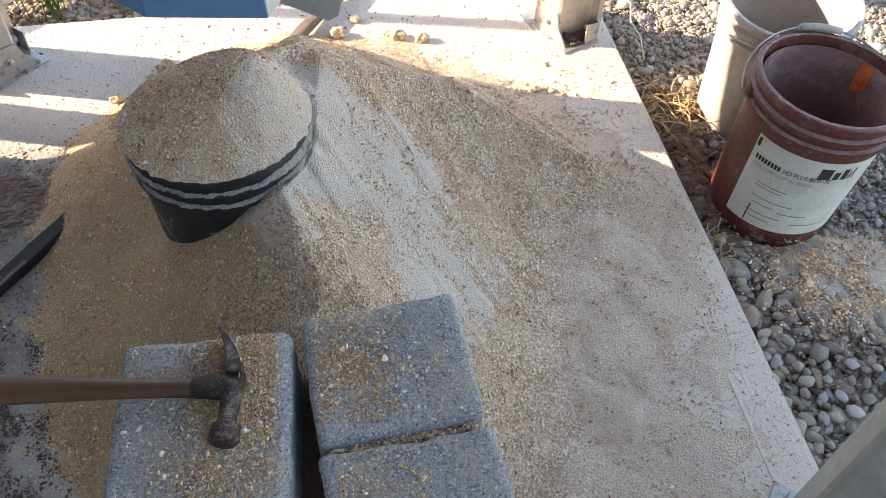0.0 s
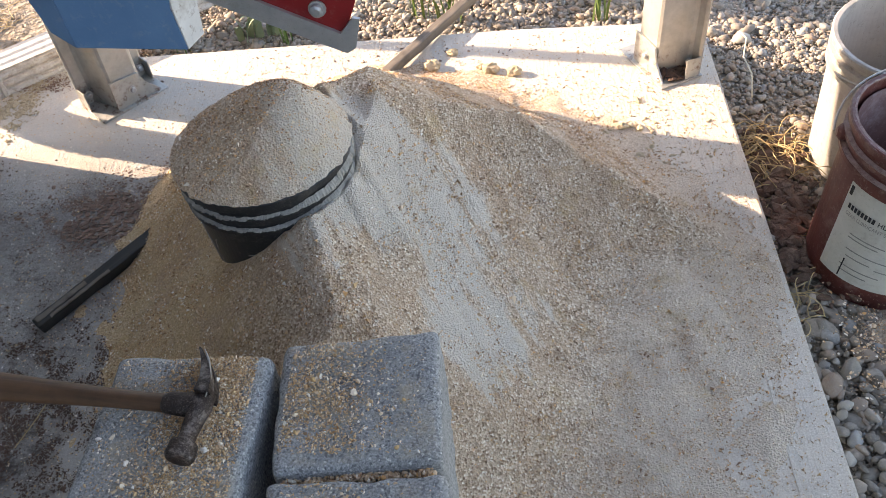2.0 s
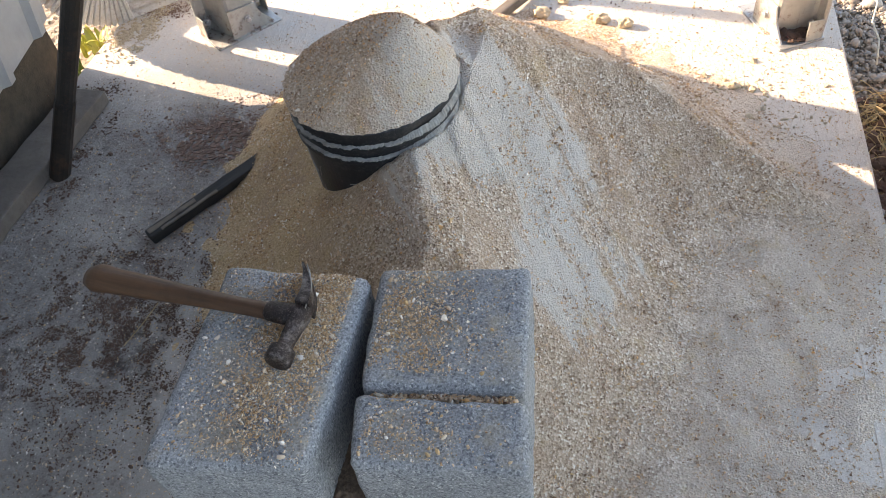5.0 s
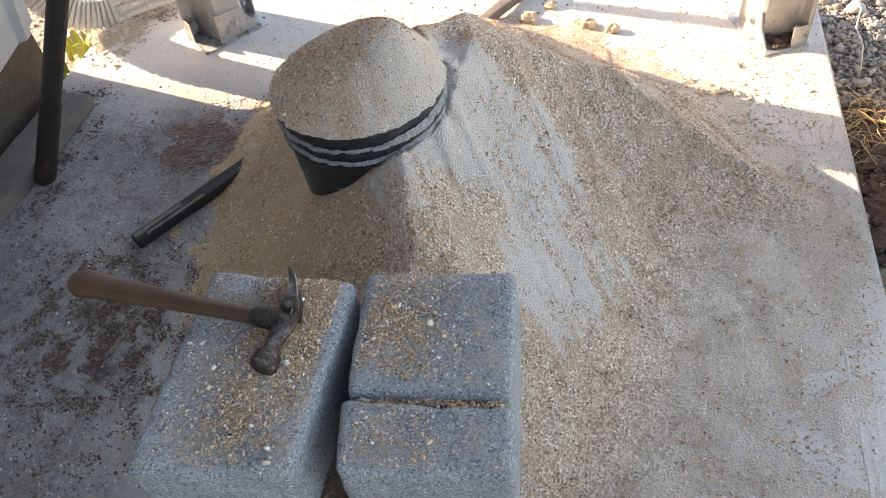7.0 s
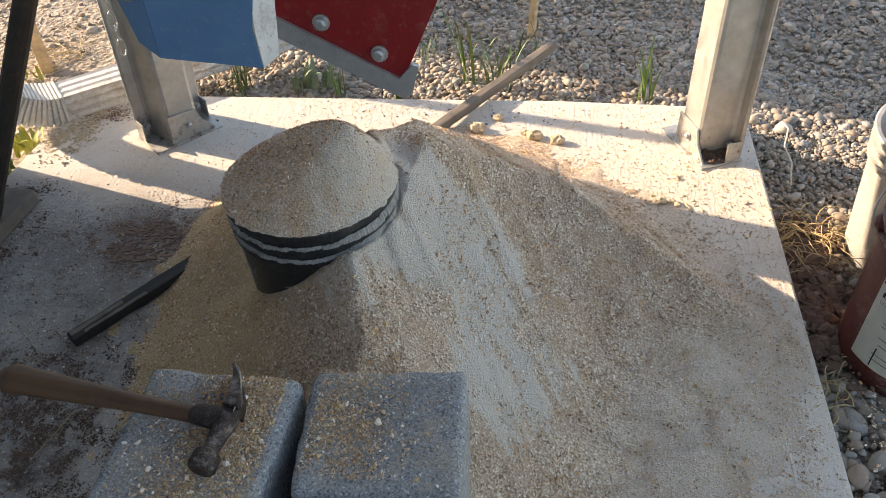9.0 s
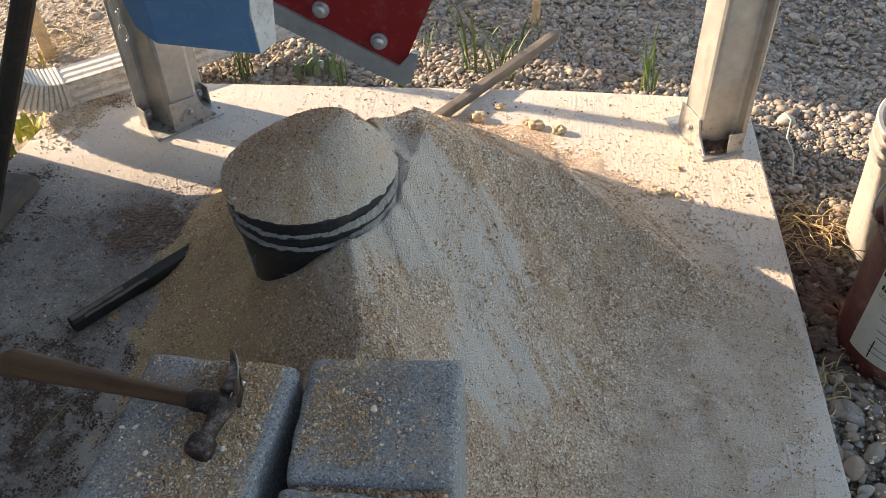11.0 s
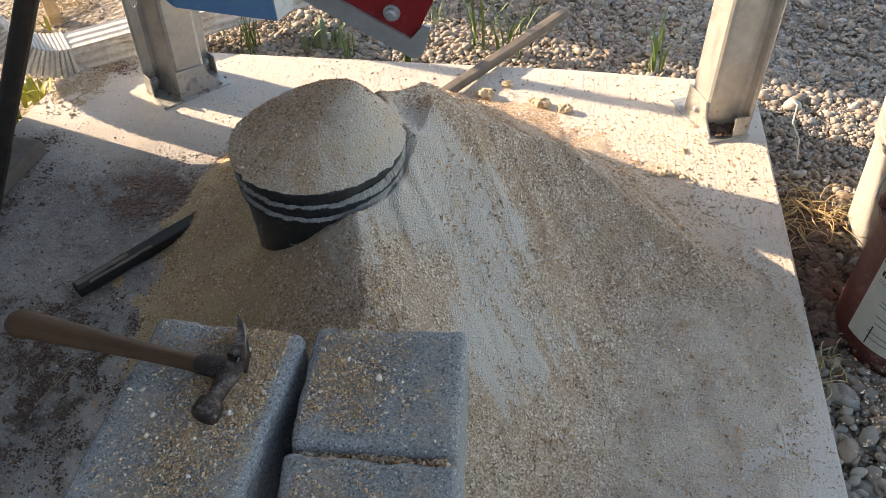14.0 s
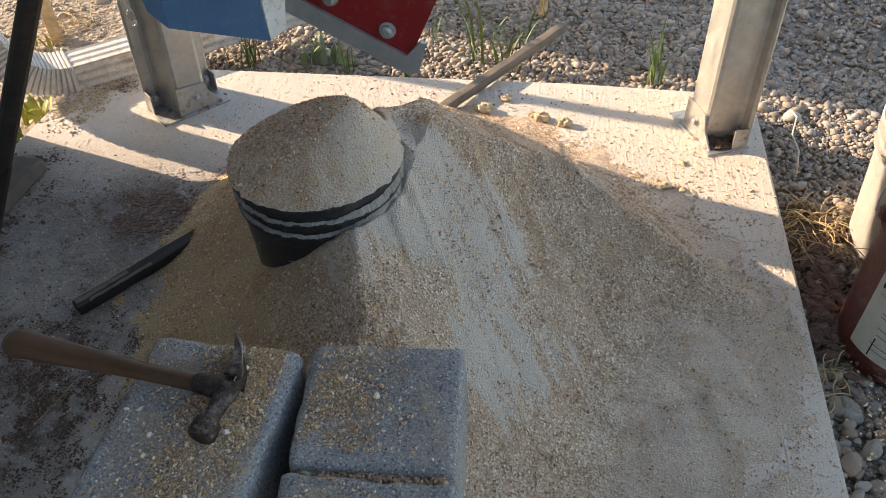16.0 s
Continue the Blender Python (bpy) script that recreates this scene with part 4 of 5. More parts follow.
plank("old_plank", (-0.24, 1.95, 0.022), (0.072, 2.455, 0.02), 0.027, 0.026, OLD_WOOD, "weathered strip of wood lying from the pile onto gravel", "stick", 4.0)
plank("wooden_stake", (-1.62, 2.38, -0.08), (-1.80, 2.62, 1.15), 0.040, 0.03, STAKE_WOOD, "pale wooden stake driven into the earth", "stake", 2.0)
plank("wooden_stake", (-0.003, 2.69, -0.08), (0.03, 2.75, 0.5), 0.022, 0.022, STAKE_WOOD, "thin pale stake standing in the gravel", "stake", 6.0)


# ---- gravel ----
def icosphere(sub):
    bm = bmesh.new()
    bmesh.ops.create_icosphere(bm, subdivisions=sub, radius=1.0)
    v = np.array([x.co[:] for x in bm.verts])
    f = np.array([[q.index for q in p.verts] for p in bm.faces])
    bm.free()
    return v, f


def yaw_rotations(rng, n, tip=0.35):
    a = rng.uniform(0, 2 * math.pi, n)
    c, s_, o, i = np.cos(a), np.sin(a), np.zeros(n), np.ones(n)
    m = np.stack([c, -s_, o, s_, c, o, o, o, i], -1).reshape(n, 3, 3)
    b = rng.normal(0, tip, n)
    c, s_ = np.cos(b), np.sin(b)
    return np.einsum("nij,njk->nik", m, np.stack([i, o, o, o, c, -s_, o, s_, c], -1).reshape(n, 3, 3))


def scatter(name, shapes, faces, places, scales, turns, material, parent=None, smooth=True):
    """Many small bodies joined into one mesh."""
    n, k = len(places), shapes.shape[1]
    pick = np.arange(n) % len(shapes)
    v = shapes[pick] * scales[:, None, :]
    v = np.einsum("nij,nkj->nki", turns, v) + places[:, None, :]
    f = (faces[None] + (np.arange(n) * k)[:, None, None]).reshape(-1, faces.shape[1])
    me = bpy.data.meshes.new(name)
    me.vertices.add(n * k)
    me.vertices.foreach_set("co", v.ravel())
    m = faces.shape[1]
    me.loops.add(f.size)
    me.loops.foreach_set("vertex_index", f.ravel().astype(np.int32))
    me.polygons.add(len(f))
    me.polygons.foreach_set("loop_start", (np.arange(len(f)) * m).astype(np.int32))
    me.polygons.foreach_set("use_smooth", np.full(len(f), smooth))
    me.materials.append(material)
    me.update(calc_edges=True)
    ob = new(name, me)
    if parent is not None:
        ob.parent = parent
    return ob


def pebble_shapes(rng, sub, n):
    v, f = icosphere(sub)
    out = []
    for i in range(n):
        d = np.array([noise.noise(Vector(p) * 1.1 + Vector((i * 7.3, i * 3.1, 0))) for p in v])
        e = np.array([noise.noise(Vector(p) * 2.6 + Vector((i * 2.3, 5.0, i * 1.7))) for p in v])
        g = np.array([noise.noise(Vector(p) * 1.7 + Vector((9.0, i * 4.1, i * 2.9))) for p in v])
        out.append(v * (1 + 0.40 * d + 0.22 * np.abs(g) + 0.2 * e)[:, None])
    return np.array(out), f


def on_gravel(x, y):
    """True where gravel lies: off the slab, clear of the shed and not inside the pails."""
    off = (x > 0.612) | (y > 2.165) | ((x < -1.05) & (np.hypot(x + 1.195, y - 1.955) > 0.165) & (y > 1.955))
    off &= ~((x < -1.15) & (y < 1.95))
    off &= np.hypot(x - 0.813, y - 1.332) > 0.142
    off &= np.hypot(x - 0.905, y - 1.650) > 0.142
    return off


def gravel():
    rng = np.random.default_rng(5)
    shapes2, f2 = pebble_shapes(rng, 2, 8)
    shapes1, f1 = pebble_shapes(rng, 1, 8)
    # large river stones close to the slab's edge: things that can be told apart
    spots = []
    tries = 0
    while len(spots) < 295 and tries < 60000:
        tries += 1
        x, y = 0.622 + rng.exponential(0.16), rng.uniform(0.45, 1.75)
        r = float(np.clip(rng.lognormal(math.log(0.0086), 0.36), 0.005, 0.0165))
        if x < 1.25 and (y < 1.12 or rng.uniform() < 0.05) and on_gravel(np.array(x), np.array(y)) and all((x - a) ** 2 + (y - b) ** 2 > (0.80 * (r + c)) ** 2 for a, b, c in spots):
            spots.append((x, y, r))
    meshes = []
    for i in range(6):
        me = bpy.data.meshes.new("stone")
        me.from_pydata(shapes2[i].tolist(), [], f2.tolist())
        me.polygons.foreach_set("use_smooth", [True] * len(f2))
        me.materials.append(STONE)
        meshes.append(me)
    for i, (x, y, r) in enumerate(spots):
        ob = new("stone", meshes[i % 6])
        ob.parent = ground
        ob.location = (x, y, GROUND_Z + 0.018 + r * 0.35)
        ob.rotation_euler = (rng.normal(0, 0.3), rng.normal(0, 0.3), rng.uniform(0, 6.28))
        ob.scale = (r * rng.uniform(1.0, 1.5), r * rng.uniform(0.8, 1.1), r * rng.uniform(0.55, 0.85))

    def field(name, n, x0, x1, y0, y1, r_mid, shapes, f, spread=0.35, lift=0.012):
        x, y = rng.uniform(x0, x1, n), rng.uniform(y0, y1, n)
        keep = on_gravel(x, y)
        x, y = x[keep], y[keep]
        n = len(x)
        r = np.clip(rng.lognormal(math.log(r_mid), spread, n), 0.003, 0.03)
        dip = 0.016 * np.array([noise.noise(Vector((a * 2.2, b * 2.2, 9))) for a, b in zip(x, y)])
        z = GROUND_Z + lift * 0.6 + 0.5 * dip + r * rng.uniform(-0.35, 0.5, n)
        sc = np.stack([r * rng.uniform(0.85, 1.6, n), r * rng.uniform(0.6, 1.1, n), r * rng.uniform(0.45, 0.85, n)], -1)
        ob = scatter(name, shapes, f, np.stack([x, y, z], -1), sc, yaw_rotations(rng, n, 0.5), PEBBLES, ground)
        tagged(ob, "loose grey and brown river pebbles", kind="stuff")
    field("gravel", 3500, 0.61, 1.25, 0.35, 1.25, 0.0062, shapes2, f2, 0.45)
    field("gravel", 10000, 0.61, 1.6, 1.2, 2.4, 0.0046, shapes1, f1, 0.50)
    field("gravel", 20000, -1.15, 0.75, 2.16, 2.80, 0.0050, shapes1, f1, 0.45)
    field("gravel", 26000, 0.6, 2.6, 2.0, 4.2, 0.0050, shapes1, f1, 0.50)
    field("gravel", 18000, -1.4, 0.7, 2.75, 4.4, 0.0054, shapes1, f1, 0.45)
    field("gravel", 16000, 0.61, 1.35, 0.35, 2.4, 0.0028, shapes1, f1, 0.4, 0.016)
    field("gravel", 2500, -2.4, -1.05, 1.9, 3.2, 0.0034, shapes1, f1, 0.6, 0.004)


gravel()


# ---- loose chips of grain on everything ----
CRUMB_SHAPES, CRUMB_FACES = pebble_shapes(None, 1, 6)
TETRA = np.array([[[1, 0, -0.35], [-0.5, 0.87, -0.35], [-0.5, -0.87, -0.35], [0, 0, 0.9]], [[1.2, 0, -0.3], [-0.7, 0.6, -0.3], [-0.4, -0.8, -0.3], [0.2, 0.1, 0.7]]], float)
TETRA_F = np.array([[0, 2, 1], [0, 1, 3], [1, 2, 3], [2, 0, 3]])


def chips():
    rng = np.random.default_rng(11)

    def spread(name, x, y, z, size, label, tip=0.6, material=CHIPS, rounded=False):
        n = len(x)
        r = size * rng.lognormal(0, 0.35, n)
        sc = np.stack([r * rng.uniform(0.8, 1.6, n), r * rng.uniform(0.6, 1.0, n), r * rng.uniform(0.6, 1.2, n)], -1)
        body, faces = (CRUMB_SHAPES, CRUMB_FACES) if rounded else (TETRA, TETRA_F)
        ob = scatter(name, body, faces, np.stack([x, y, z], -1), sc, yaw_rotations(rng, n, tip), material, None, False)
        return tagged(ob, label, "grain", kind="stuff")
    # on the pile, thinner in the flour streaks
    n = 105000
    x, y = rng.uniform(-0.78, 0.585, n), rng.uniform(0.42, 1.98, n)
    h = grain_surface(x, y)
    c, s_ = math.cos(radians(-56)), math.sin(radians(-56))
    d = np.array([noise.fractal(Vector(((a * c + b * s_) * 3.3, (-a * s_ + b * c) * 24, 1)), 1.0, 2.0, 3) for a, b in zip(x, y)])
    keep = (h > -0.004) & (np.hypot(x - BUCKET[0], y - BUCKET[1]) > 0.158) & (rng.uniform(-0.45, 0.6, n) > np.where(h > 0.035, d, 0.0))
    keep &= ~((x < 0.0) & (y < 0.83) & (x > -0.46))
    keep &= (h > 0.035) | (x < -0.1) | (rng.uniform(0, 1, n) < 0.75)
    keep &= (np.hypot(x - BUCKET[0], y - BUCKET[1]) > 0.235) | (x < BUCKET[0] + 0.05) | (rng.uniform(0, 1, n) < 0.3)
    ochre = keep & (x + rng.normal(0, 0.06, n) < -0.36)
    plain = keep & ~ochre
    spread("grain_chips", x[plain], y[plain], h[plain] + 0.0013, 0.0018, "coarse tan and yellow chips of cracked grain over the pile")
    spread("grain_chips", x[ochre], y[ochre], h[ochre] + 0.0014, 0.0020, "ochre chips of cracked grain along the foot of the pile", material=CHIPS_OCHRE)
    pick = np.flatnonzero(keep)[::5]
    spread("grain_chips", x[pick] + 0.004, y[pick] + 0.003, grain_surface(x[pick] + 0.004, y[pick] + 0.003) + 0.0022, 0.0021, "pale and yellow kernels lying over the pile", material=CHIPS_PALE)
    # on the heap
    n = 11000
    a, f = rng.uniform(0, 2 * math.pi, n), np.sqrt(rng.uniform(0, 1, n))
    hx, hy = 0.074 * (1 - f) + 0.152 * f * np.cos(a), 0.020 * (1 - f) + 0.152 * f * np.sin(a)
    hz = 0.388 + heap_rise(f, a)
    right = (np.cos(a - radians(-35)) > 0.25) & (rng.uniform(0, 1, n) < 0.85)
    spread("grain_chips", (BUCKET[0] + hx)[~right], (BUCKET[1] + hy)[~right], hz[~right], 0.0017, "coarse chips of cracked grain on the heap")
    # on the slab
    n = 64000
    x, y = rng.uniform(-1.3, 0.6, n), rng.uniform(0.3, 2.14, n)
    near = np.exp(-np.maximum(0, np.abs(x + 0.05) - 0.55) * 2.4) * np.where(y > 1.9, 0.5, 1.0)
    keep = (grain_surface(x, y) < 0.0) & (rng.uniform(0, 1, n) < near) & ((x > -0.95) | (np.hypot(x + 0.97, y - 1.78) < 0.38) | (y < 1.7))
    spread("grain_chips", x[keep], y[keep], np.full(keep.sum(), 0.001), 0.0016, "scattered chips of grain on the concrete", material=CHIPS_PALE)
    # on the blocks: drifts of fine meal with a few coarse chips
    for x0, x1, y0, y1, fine, coarse in ((-0.430, -0.252, 0.508, 0.782, 42000, 420), (-0.207, -0.038, 0.645, 0.802, 8000, 150), (-0.192, -0.018, 0.532, 0.608, 1600, 60)):
        for n, size, soft in ((fine, 0.00115, 1.0), (coarse * 2, 0.0017, 1.3)):
            x, y = rng.uniform(x0, x1, n), rng.uniform(y0, y1, n)
            u, v = (x - x0) / (x1 - x0), (y - y0) / (y1 - y0)
            if x0 < -0.4:
                here = np.exp(-((u - 0.55 - 0.25 * v) / (0.26 * soft)) ** 2) * np.clip(0.05 + 1.5 * v, 0, 1)
            else:
                here = np.exp(-((u - 0.18) / (0.36 * soft)) ** 2) * (0.35 + 0.65 * np.exp(-((v - 0.45) / 0.4) ** 2))
            d = np.array([noise.fractal(Vector((p * 45, q * 45, 5)), 1.0, 2.0, 3) for p, q in zip(x, y)])
            keep = rng.uniform(0, 1, n) < np.clip(here * (1.0 + 0.8 * d), 0.06, 1)
            spread("grain_chips", x[keep], y[keep], BLOCK_TOP + rng.uniform(0.0008, 0.0034, keep.sum()), size, "white and yellow chips of grain on the block", 0.4, material=CHIPS_OCHRE if size < 0.0015 else CHIPS_PALE, rounded=size > 0.0015)
    # in the joint between two blocks
    n = 1500
    x = rng.uniform(-0.200, -0.025, n)
    spread("grain_chips", x, 0.6195 + (x + 0.2) * 0.065 + rng.uniform(-0.006, 0.010, n), 0.388 + rng.uniform(0, 0.012, n), 0.0016, "grain lodged in the joint between blocks", rounded=True)


chips()


# ---- dirt, mud and crumbs on the slab ----
def crumbs(name, cx, cy, rx, ry, n, size, material, label, category, z=0.001, flat=0.7, seed=1, freq=16, threshold=0.0, smooth_shapes=False):
    rng = np.random.default_rng(seed)
    x, y = cx + rx * rng.normal(0, 0.5, n), cy + ry * rng.normal(0, 0.5, n)
    d = np.array([noise.fractal(Vector((a * freq, b * freq, seed)), 1.0, 2.0, 4) for a, b in zip(x, y)])
    keep = (d + rng.normal(0, 0.14, n) > threshold + 0.03) & (np.abs(y - cy) < ry * 1.4) & (np.abs(x - cx) < rx * 1.4)
    x, y = x[keep], y[keep]
    n = len(x)
    r = size * rng.lognormal(0, 0.45, n)
    sc = np.stack([r * rng.uniform(0.8, 1.6, n), r * rng.uniform(0.6, 1.1, n), r * flat * rng.uniform(0.5, 1.0, n)], -1)
    ob = scatter(name, CRUMB_SHAPES, CRUMB_FACES, np.stack([x, y, np.full(n, z)], -1), sc, yaw_rotations(rng, n, 0.35), material, None, False)
    return tagged(ob, label, category, kind="stuff")


crumbs("dirt", -0.87, 0.93, 0.25, 0.26, 34000, 0.0010, DIRT, "dark brown crumbled dirt on the slab", "dirt", seed=3, threshold=0.02, freq=24)
crumbs("dirt", -0.90, 1.12, 0.40, 0.55, 4500, 0.0009, DIRT, "sparse dark specks of dirt on the slab", "dirt", seed=4, threshold=0.0, freq=30)
crumbs("dirt", -0.80, 0.62, 0.35, 0.30, 1500, 0.0015, DIRT, "sparse dark specks of dirt on the slab", "dirt", seed=14, threshold=0.15)
crumbs("dirt", -0.50, 0.505, 0.05, 0.08, 2500, 0.003, DIRT, "brown dirt lying beside the block", "dirt", seed=5, threshold=-0.3)
crumbs("dirt", -1.175, 1.36, 0.05, 0.24, 1300, 0.0015, DIRT, "dirt gathered along the plank", "dirt", seed=6, threshold=0.0)
crumbs("dirt", -1.25, 1.65, 0.06, 0.04, 500, 0.0014, DIRT, "dirt heaped at the end of the plank", "dirt", seed=7, threshold=-0.3)
crumbs("mud", -0.885, 1.48, 0.18, 0.12, 7000, 0.0015, DUNG, "flakes of dried reddish mud on the slab", "mud", flat=0.35, seed=8, threshold=0.0, freq=20)


def mud_plates():
    """A crust of dried mud broken into small curled plates."""
    rng = np.random.default_rng(18)
    shapes = []
    for i in range(8):
        a = np.arange(6) * math.pi / 3 + rng.uniform(-0.3, 0.3, 6)
        rad = rng.uniform(0.75, 1.15, 6)
        rim = np.stack([rad * np.cos(a), rad * np.sin(a), rng.uniform(0.15, 0.55, 6)], -1)
        shapes.append(np.concatenate([[[0, 0, 0.1]], rim, rim * (0.9, 0.9, 0) - (0, 0, 0.5)]))
    faces = [(0, 1 + i, 1 + (i + 1) % 6) for i in range(6)]
    faces += [f for i in range(6) for f in ((1 + i, 7 + i, 7 + (i + 1) % 6), (1 + i, 7 + (i + 1) % 6, 1 + (i + 1) % 6))]
    step = 0.0125
    gx, gy = np.meshgrid(np.arange(-1.08, -0.62, step), np.arange(1.33, 1.68, step * 0.87))
    gx = gx + (np.arange(gx.shape[0]) % 2)[:, None] * step / 2
    x, y = (gx + rng.uniform(-0.0048, 0.0048, gx.shape)).ravel(), (gy + rng.uniform(-0.0048, 0.0048, gy.shape)).ravel()
    d = np.array([noise.fractal(Vector((p * 11, q * 11, 4)), 1.0, 2.0, 4) for p, q in zip(x, y)])
    keep = d * 0.55 + 0.75 - ((x + 0.85) / 0.19) ** 2 - ((y - 1.475) / 0.095) ** 2 > 0.25
    x, y = x[keep], y[keep]
    n = len(x)
    r = step * rng.uniform(0.28, 0.68, n)
    sc = np.stack([r, r * rng.uniform(0.75, 1.05, n), r * rng.uniform(0.35, 0.7, n)], -1)
    ob = scatter("mud", np.array(shapes), np.array(faces), np.stack([x, y, np.full(n, 0.0025)], -1), sc, yaw_rotations(rng, n, 0.14), DUNG, None, False)
    return tagged(ob, "cracked plates of dried reddish mud", "mud", kind="stuff")


mud_plates()
crumbs("mud", -0.78, 1.62, 0.14, 0.06, 350, 0.0020, DUNG, "flakes of dried reddish mud on the slab", "mud", flat=0.35, seed=9, threshold=0.0, freq=9)
crumbs("dirt", 0.49, 1.915, 0.030, 0.030, 700, 0.0040, DIRT, "brown debris caught at the post's foot", "dirt", z=0.012, seed=10, threshold=-1)
crumbs("soil", -1.27, 1.93, 0.07, 0.13, 2600, 0.0022, CRUMB, "bumpy crust of tan soil on the slab's corner", "soil", flat=0.8, seed=31, threshold=-0.1, freq=12)
crumbs("soil", -1.24, 2.03, 0.09, 0.05, 1500, 0.0016, DUNG, "reddish brown soil along the slab's corner", "soil", seed=32, threshold=-0.1, freq=14)
crumbs("dirt", -1.20, 2.02, 0.09, 0.05, 900, 0.0010, DUNG, "reddish soil on the slab's corner", "dirt", seed=12, threshold=-0.1)
crumbs("dirt", -0.223, 0.58, 0.016, 0.15, 5000, 0.0024, SHADED_MEAL, "brown meal fallen in the gap between blocks, coloured dark for shade", "dirt", z=0.294, seed=21, threshold=-1)


def gap_fill():
    """Meal packed between the blocks, the gap's shade put into its colour."""
    bm = bmesh.new()
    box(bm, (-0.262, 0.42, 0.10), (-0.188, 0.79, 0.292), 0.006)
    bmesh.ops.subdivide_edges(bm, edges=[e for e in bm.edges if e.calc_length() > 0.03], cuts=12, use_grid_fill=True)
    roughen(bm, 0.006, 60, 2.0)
    return tagged(part("packed_meal", bm, SHADED_MEAL, smooth=True), "brown meal packed between the concrete blocks, coloured dark for shade", "meal", kind="stuff")


gap_fill()
crumbs("leaf_litter", 0.68, 1.50, 0.07, 0.22, 1500, 0.0060, DIRT, "brown litter between slab and pails", "litter", z=-0.052, seed=13, threshold=-0.3)
crumbs("grain_chips", -0.15, 2.05, 0.60, 0.06, 110, 0.0022, DIRT, "dark husks scattered on the sunlit slab", "grain", flat=0.4, seed=15, threshold=-0.1)
crumbs("grain_chips", 0.36, 1.66, 0.16, 0.14, 260, 0.0034, CRUMB, "small caked lumps of meal on the slab", "grain", flat=0.9, seed=16, threshold=-0.1)


def spilled_meal():
    """A thin drift of meal over the gravel in front of the pail."""
    n = 70
    xs, ys = np.linspace(0.66, 1.12, n), np.linspace(0.86, 1.26, n)
    gx, gy = np.meshgrid(xs, ys)
    d = np.array([noise.fractal(Vector((a * 13, b * 13, 6)), 1.0, 2.0, 5) for a, b in zip(gx.ravel(), gy.ravel())]).reshape(gx.shape)
    z = GROUND_Z + 0.034 - 0.040 * (((gx - 0.90) / 0.20) ** 2 + ((gy - 1.09) / 0.16) ** 2) + 0.009 * d
    z = np.maximum(z, GROUND_Z - 0.01)
    idx = np.arange(n * n).reshape(n, n)
    f = np.stack([idx[:-1, :-1], idx[:-1, 1:], idx[1:, 1:], idx[1:, :-1]], -1).reshape(-1, 4)
    ob = raw("meal_drift", np.stack([gx.ravel(), gy.ravel(), z.ravel()], -1).tolist(), f.tolist(), GRAIN, smooth=True)
    return tagged(ob, "thin drift of tan meal over the gravel", "grain", kind="stuff")


spilled_meal()
crumbs("grain_chips", 0.88, 1.07, 0.17, 0.13, 9000, 0.0014, CHIPS, "meal spilled on the gravel beside the pail", "grain", z=-0.042, seed=17, threshold=-0.25)


def lump(x, y, r, seed):
    bm = bmesh.new()
    r *= 0.85
    bmesh.ops.create_icosphere(bm, subdivisions=3, radius=r)
    for v in bm.verts:
        v.co.z *= 0.8
        v.co.x *= 1.25
        v.co += v.co.normalized() * r * (0.45 * noise.noise(v.co * (1.6 / r) + Vector((seed, 0, 0))) + 0.22 * noise.noise(v.co * (5 / r)))
    ob = part("meal_lump", bm, CRUMB)
    ob.location = (x, y, r * 0.55)
    return tagged(ob, "caked yellow lump of meal on the concrete", "lump", "caked lumps of meal")


for i, (x, y, r) in enumerate(((-0.121, 1.992, 0.021), (0.094, 1.95, 0.018), (0.034, 1.968, 0.019), (0.008, 1.985, 0.011), (-0.07, 2.054, 0.014), (-0.555, 1.900, 0.021),
                               (-0.585, 1.865, 0.012), (0.30, 1.685, 0.010), (0.345, 1.71, 0.012), (-0.66, 1.79, 0.016), (-0.70, 1.62, 0.013), (0.37, 1.60, 0.012))):
    lump(x, y, r, i * 3.7)


# ---- grass, weeds and straw ----
def blade(parent, root, yaw, length, bend, width, material, name="blade", steps=7):
    verts, faces = [], []
    d = Vector((math.cos(yaw), math.sin(yaw), 0))
    side = Vector((-d.y, d.x, 0))
    p, ang = Vector(root), radians(82)
    for i in range(steps + 1):
        f = i / steps
        w = width * (1 - f) ** 0.6 * (0.6 + 0.8 * f if f < 0.5 else 1.0)
        fold = Vector((0, 0, w * 0.25))
        verts += [tuple(p - side * w + fold), tuple(p), tuple(p + side * w + fold)]
        p = p + (d * math.cos(ang) + Vector((0, 0, math.sin(ang)))) * length / steps
        ang -= radians(bend) / steps * (0.4 + 1.2 * f)
    for i in range(steps):
        a = i * 3
        faces += [(a, a + 1, a + 4, a + 3), (a + 1, a + 2, a + 5, a + 4)]
    return raw(name, verts, faces, material, parent, smooth=True)


def grass(x, y, n, length, spread, bend, width, material, label, seed, z=GROUND_Z + 0.01, category="grass"):
    rng = random.Random(seed)
    thing = empty("grass_tuft" if category == "grass" else "weed", pose(x, y, z))
    tagged(thing, label, category)
    for i in range(n):
        blade(thing, (rng.gauss(0, spread), rng.gauss(0, spread), 0), rng.uniform(0, 6.28), length * rng.uniform(0.55, 1.1), bend * rng.uniform(0.4, 1.4), width * rng.uniform(0.7, 1.2), material,
              "blade" if category == "grass" else "leaf")
    return thing


grass(-0.90, 2.26, 34, 0.13, 0.022, 35, 0.0028, LEAF, "tuft of thin green grass at the slab's edge", 1)
grass(-0.185, 2.36, 9, 0.30, 0.012, 45, 0.0060, LEAF, "tall green grass growing through gravel", 2)
grass(-0.09, 2.35, 12, 0.20, 0.018, 70, 0.0045, LEAF, "green grass clump in the gravel", 3)
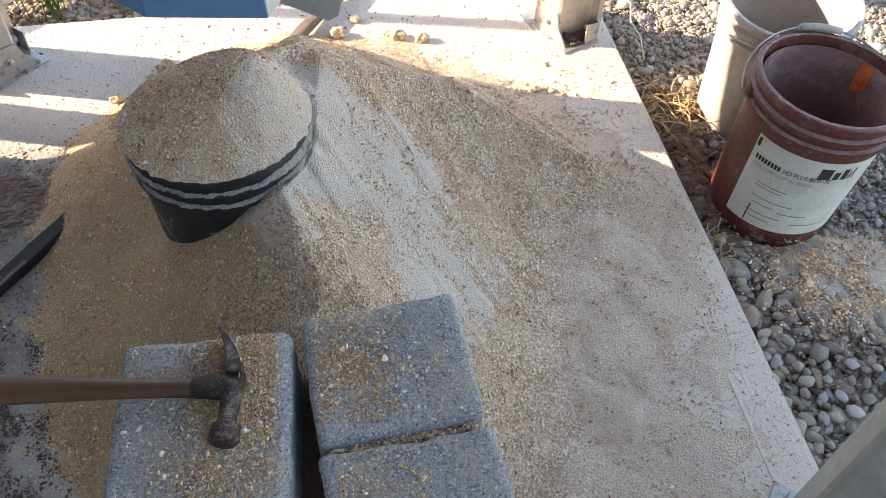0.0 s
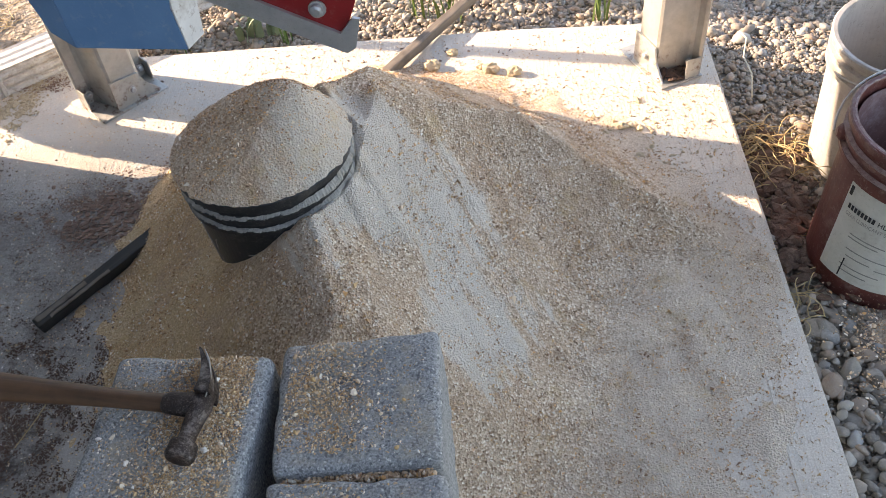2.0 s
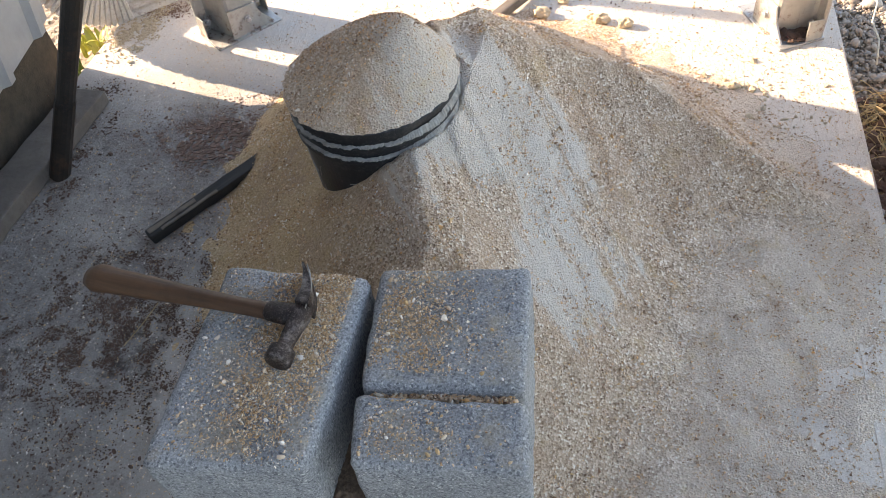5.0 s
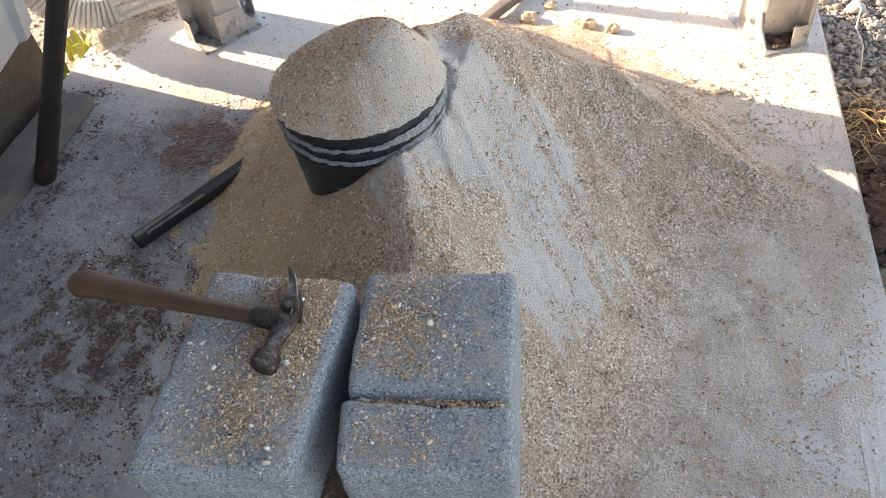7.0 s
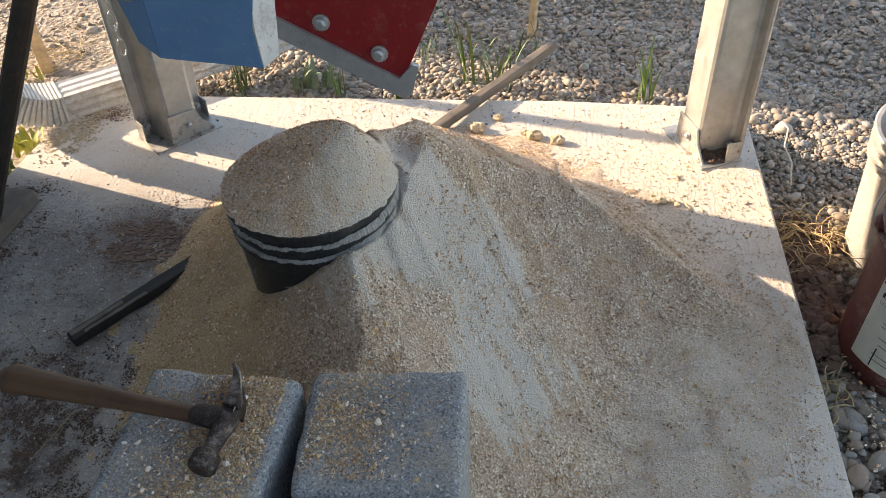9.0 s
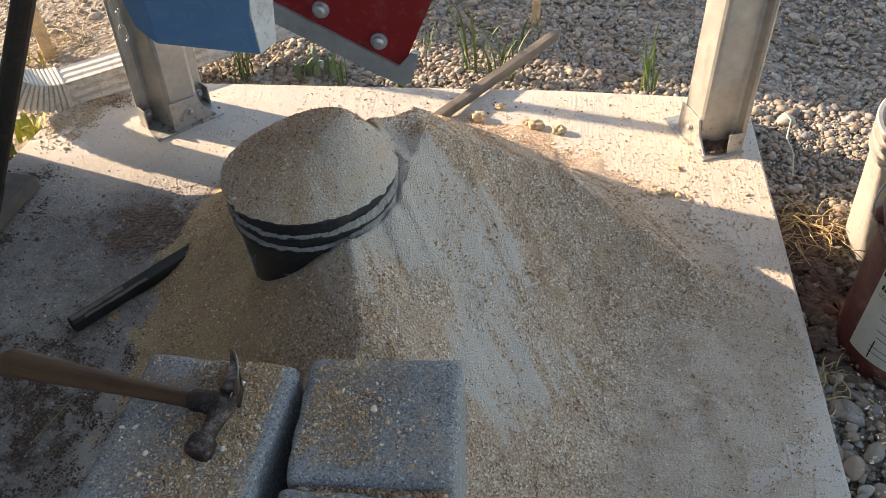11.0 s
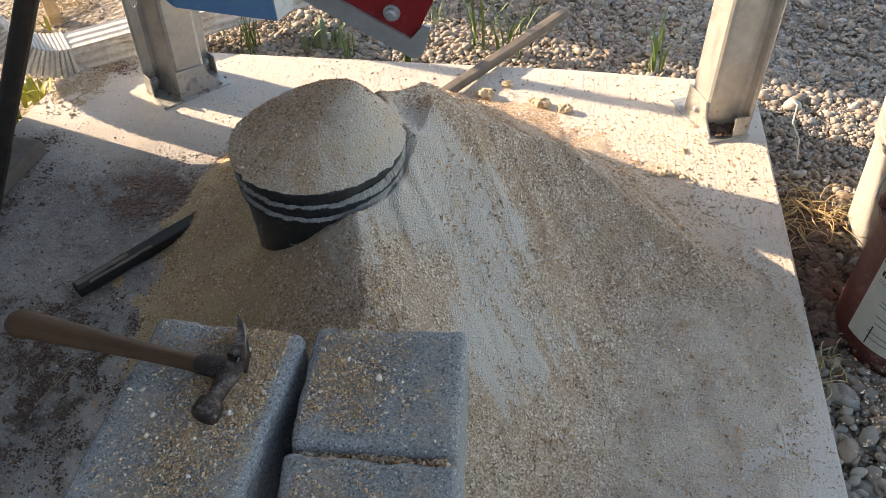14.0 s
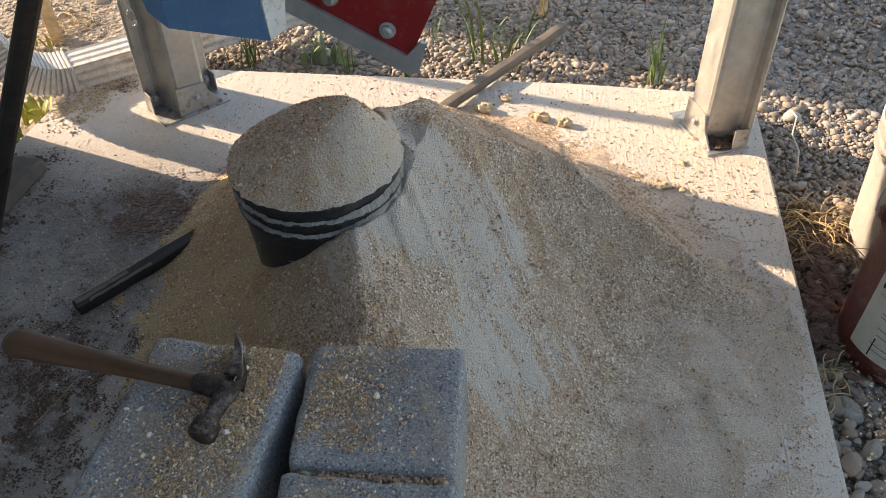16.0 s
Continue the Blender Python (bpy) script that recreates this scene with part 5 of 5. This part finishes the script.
grass(0.345, 2.29, 10, 0.19, 0.016, 60, 0.0055, LEAF, "green grass at the back edge of the slab", 4)
grass(-0.70, 2.30, 12, 0.10, 0.018, 85, 0.014, PALE_LEAF, "grey-green broad-leaved weed in the gravel", 5, category="weed")
grass(-0.63, 2.32, 7, 0.09, 0.014, 85, 0.012, PALE_LEAF, "grey-green broad-leaved weed in the gravel", 15, category="weed")
grass(-0.575, 2.26, 8, 0.13, 0.008, 30, 0.004, LEAF, "slender green weed by the slab", 6, category="weed")
grass(-0.385, 2.235, 9, 0.07, 0.008, 75, 0.008, LEAF, "small green seedling by the slab", 7, category="weed")
grass(-0.02, 2.55, 6, 0.12, 0.02, 60, 0.005, LEAF, "sparse green grass in the gravel", 17)
grass(-0.33, 2.50, 6, 0.10, 0.02, 60, 0.005, PALE_LEAF, "sparse pale grass in the gravel", 18)
grass(-1.405, 1.875, 14, 0.10, 0.025, 85, 0.014, FLOWER_LEAF, "yellow-green leafy weed beside the slab", 8, category="weed")
grass(-1.43, 1.80, 10, 0.09, 0.025, 85, 0.013, LEAF, "green leafy weed beside the slab", 9, category="weed")
grass(-1.40, 2.56, 7, 0.09, 0.02, 80, 0.010, FLOWER_LEAF, "small yellow-green weed on bare earth", 10, category="weed")
grass(-1.66, 2.30, 7, 0.09, 0.02, 80, 0.010, FLOWER_LEAF, "small yellow-green weed on bare earth", 11, category="weed")


def straw(x, y, n, reach, label, seed, z=GROUND_Z + 0.012, lift=0.05):
    """A tangle of dry straw as one tuft."""
    rng = random.Random(seed)
    bm = bmesh.new()
    for i in range(n):
        p = Vector((rng.gauss(0, reach * 0.4), rng.gauss(0, reach * 0.5), rng.uniform(0, 0.01)))
        a, c = rng.uniform(0, 6.28), rng.gauss(0, 1.1)
        up = rng.uniform(0, 1.0)
        pts = []
        L = reach * rng.uniform(0.5, 1.3)
        for k in range(7):
            pts.append(p.copy())
            a += c / 4
            p = p + Vector((math.cos(a), math.sin(a), up * (1.0 - k / 3.0) * lift / reach)) * L / 6
            p.z = max(p.z, 0.0)
        tube(bm, pts, 0.0011, 4)
    ob = part("straw_tuft", bm, STRAW)
    ob.location = (x, y, z)
    return tagged(ob, label, "straw")


straw(0.675, 1.66, 130, 0.085, "tangled tuft of dry yellow straw on gravel", 1, lift=0.10)
straw(0.655, 1.45, 45, 0.07, "dry straw lying between slab and pail", 2, lift=0.02)
straw(0.635, 1.235, 22, 0.06, "wisps of dry straw by the red pail", 3, lift=0.06)
straw(-1.62, 2.45, 40, 0.12, "dead grass on bare earth", 4, lift=0.04)


def cord():
    bm = bmesh.new()
    tube(bm, [(0.712, 2.14, -0.034), (0.722, 2.10, -0.030), (0.698, 2.02, -0.034), (0.700, 1.94, -0.030), (0.682, 1.85, -0.036)], 0.0022, 6)
    return tagged(part("cord", bm, LATH, smooth=True), "pale cord lying on the gravel", "cord")


cord()


def chain():
    thing = empty("chain", pose(-0.985, 1.838, 0.35))
    tagged(thing, "short steel chain hanging on the bin post", "chain")
    for i in range(7):
        bm = bmesh.new()
        pts = []
        for k in range(17):
            a = 2 * math.pi * k / 16
            pts.append(Vector((0.0075 * math.cos(a), 0, 0.014 * math.sin(a) + (0.008 if math.sin(a) > 0 else -0.008))))
        tube(bm, pts, 0.0022, 6)
        ob = part("link", bm, STEEL, thing, smooth=True)
        ob.matrix_basis = pose(0, 0, 0.030 - 0.036 * i + 0.15, 0, 0, 49 + (70 if i % 2 else 0))
    return thing


chain()


# ---- tooled groove along the slab's edge ----
bm = bmesh.new()
box(bm, (0.512, 0.55, -0.001), (0.518, 1.02, 0.0012), 0.0005)
groove = tagged(part("trim", bm, CONCRETE), "shallow tooled line along the slab's edge", "trim", kind="structure")


def loose_straw():
    bm = bmesh.new()
    tube(bm, [(-0.80, 0.985, 0.012), (-0.815, 0.94, 0.006), (-0.835, 0.885, 0.002)], 0.0009, 5)
    return tagged(part("straw", bm, STRAW), "single pale straw lying on dark dirt", "straw")


loose_straw()
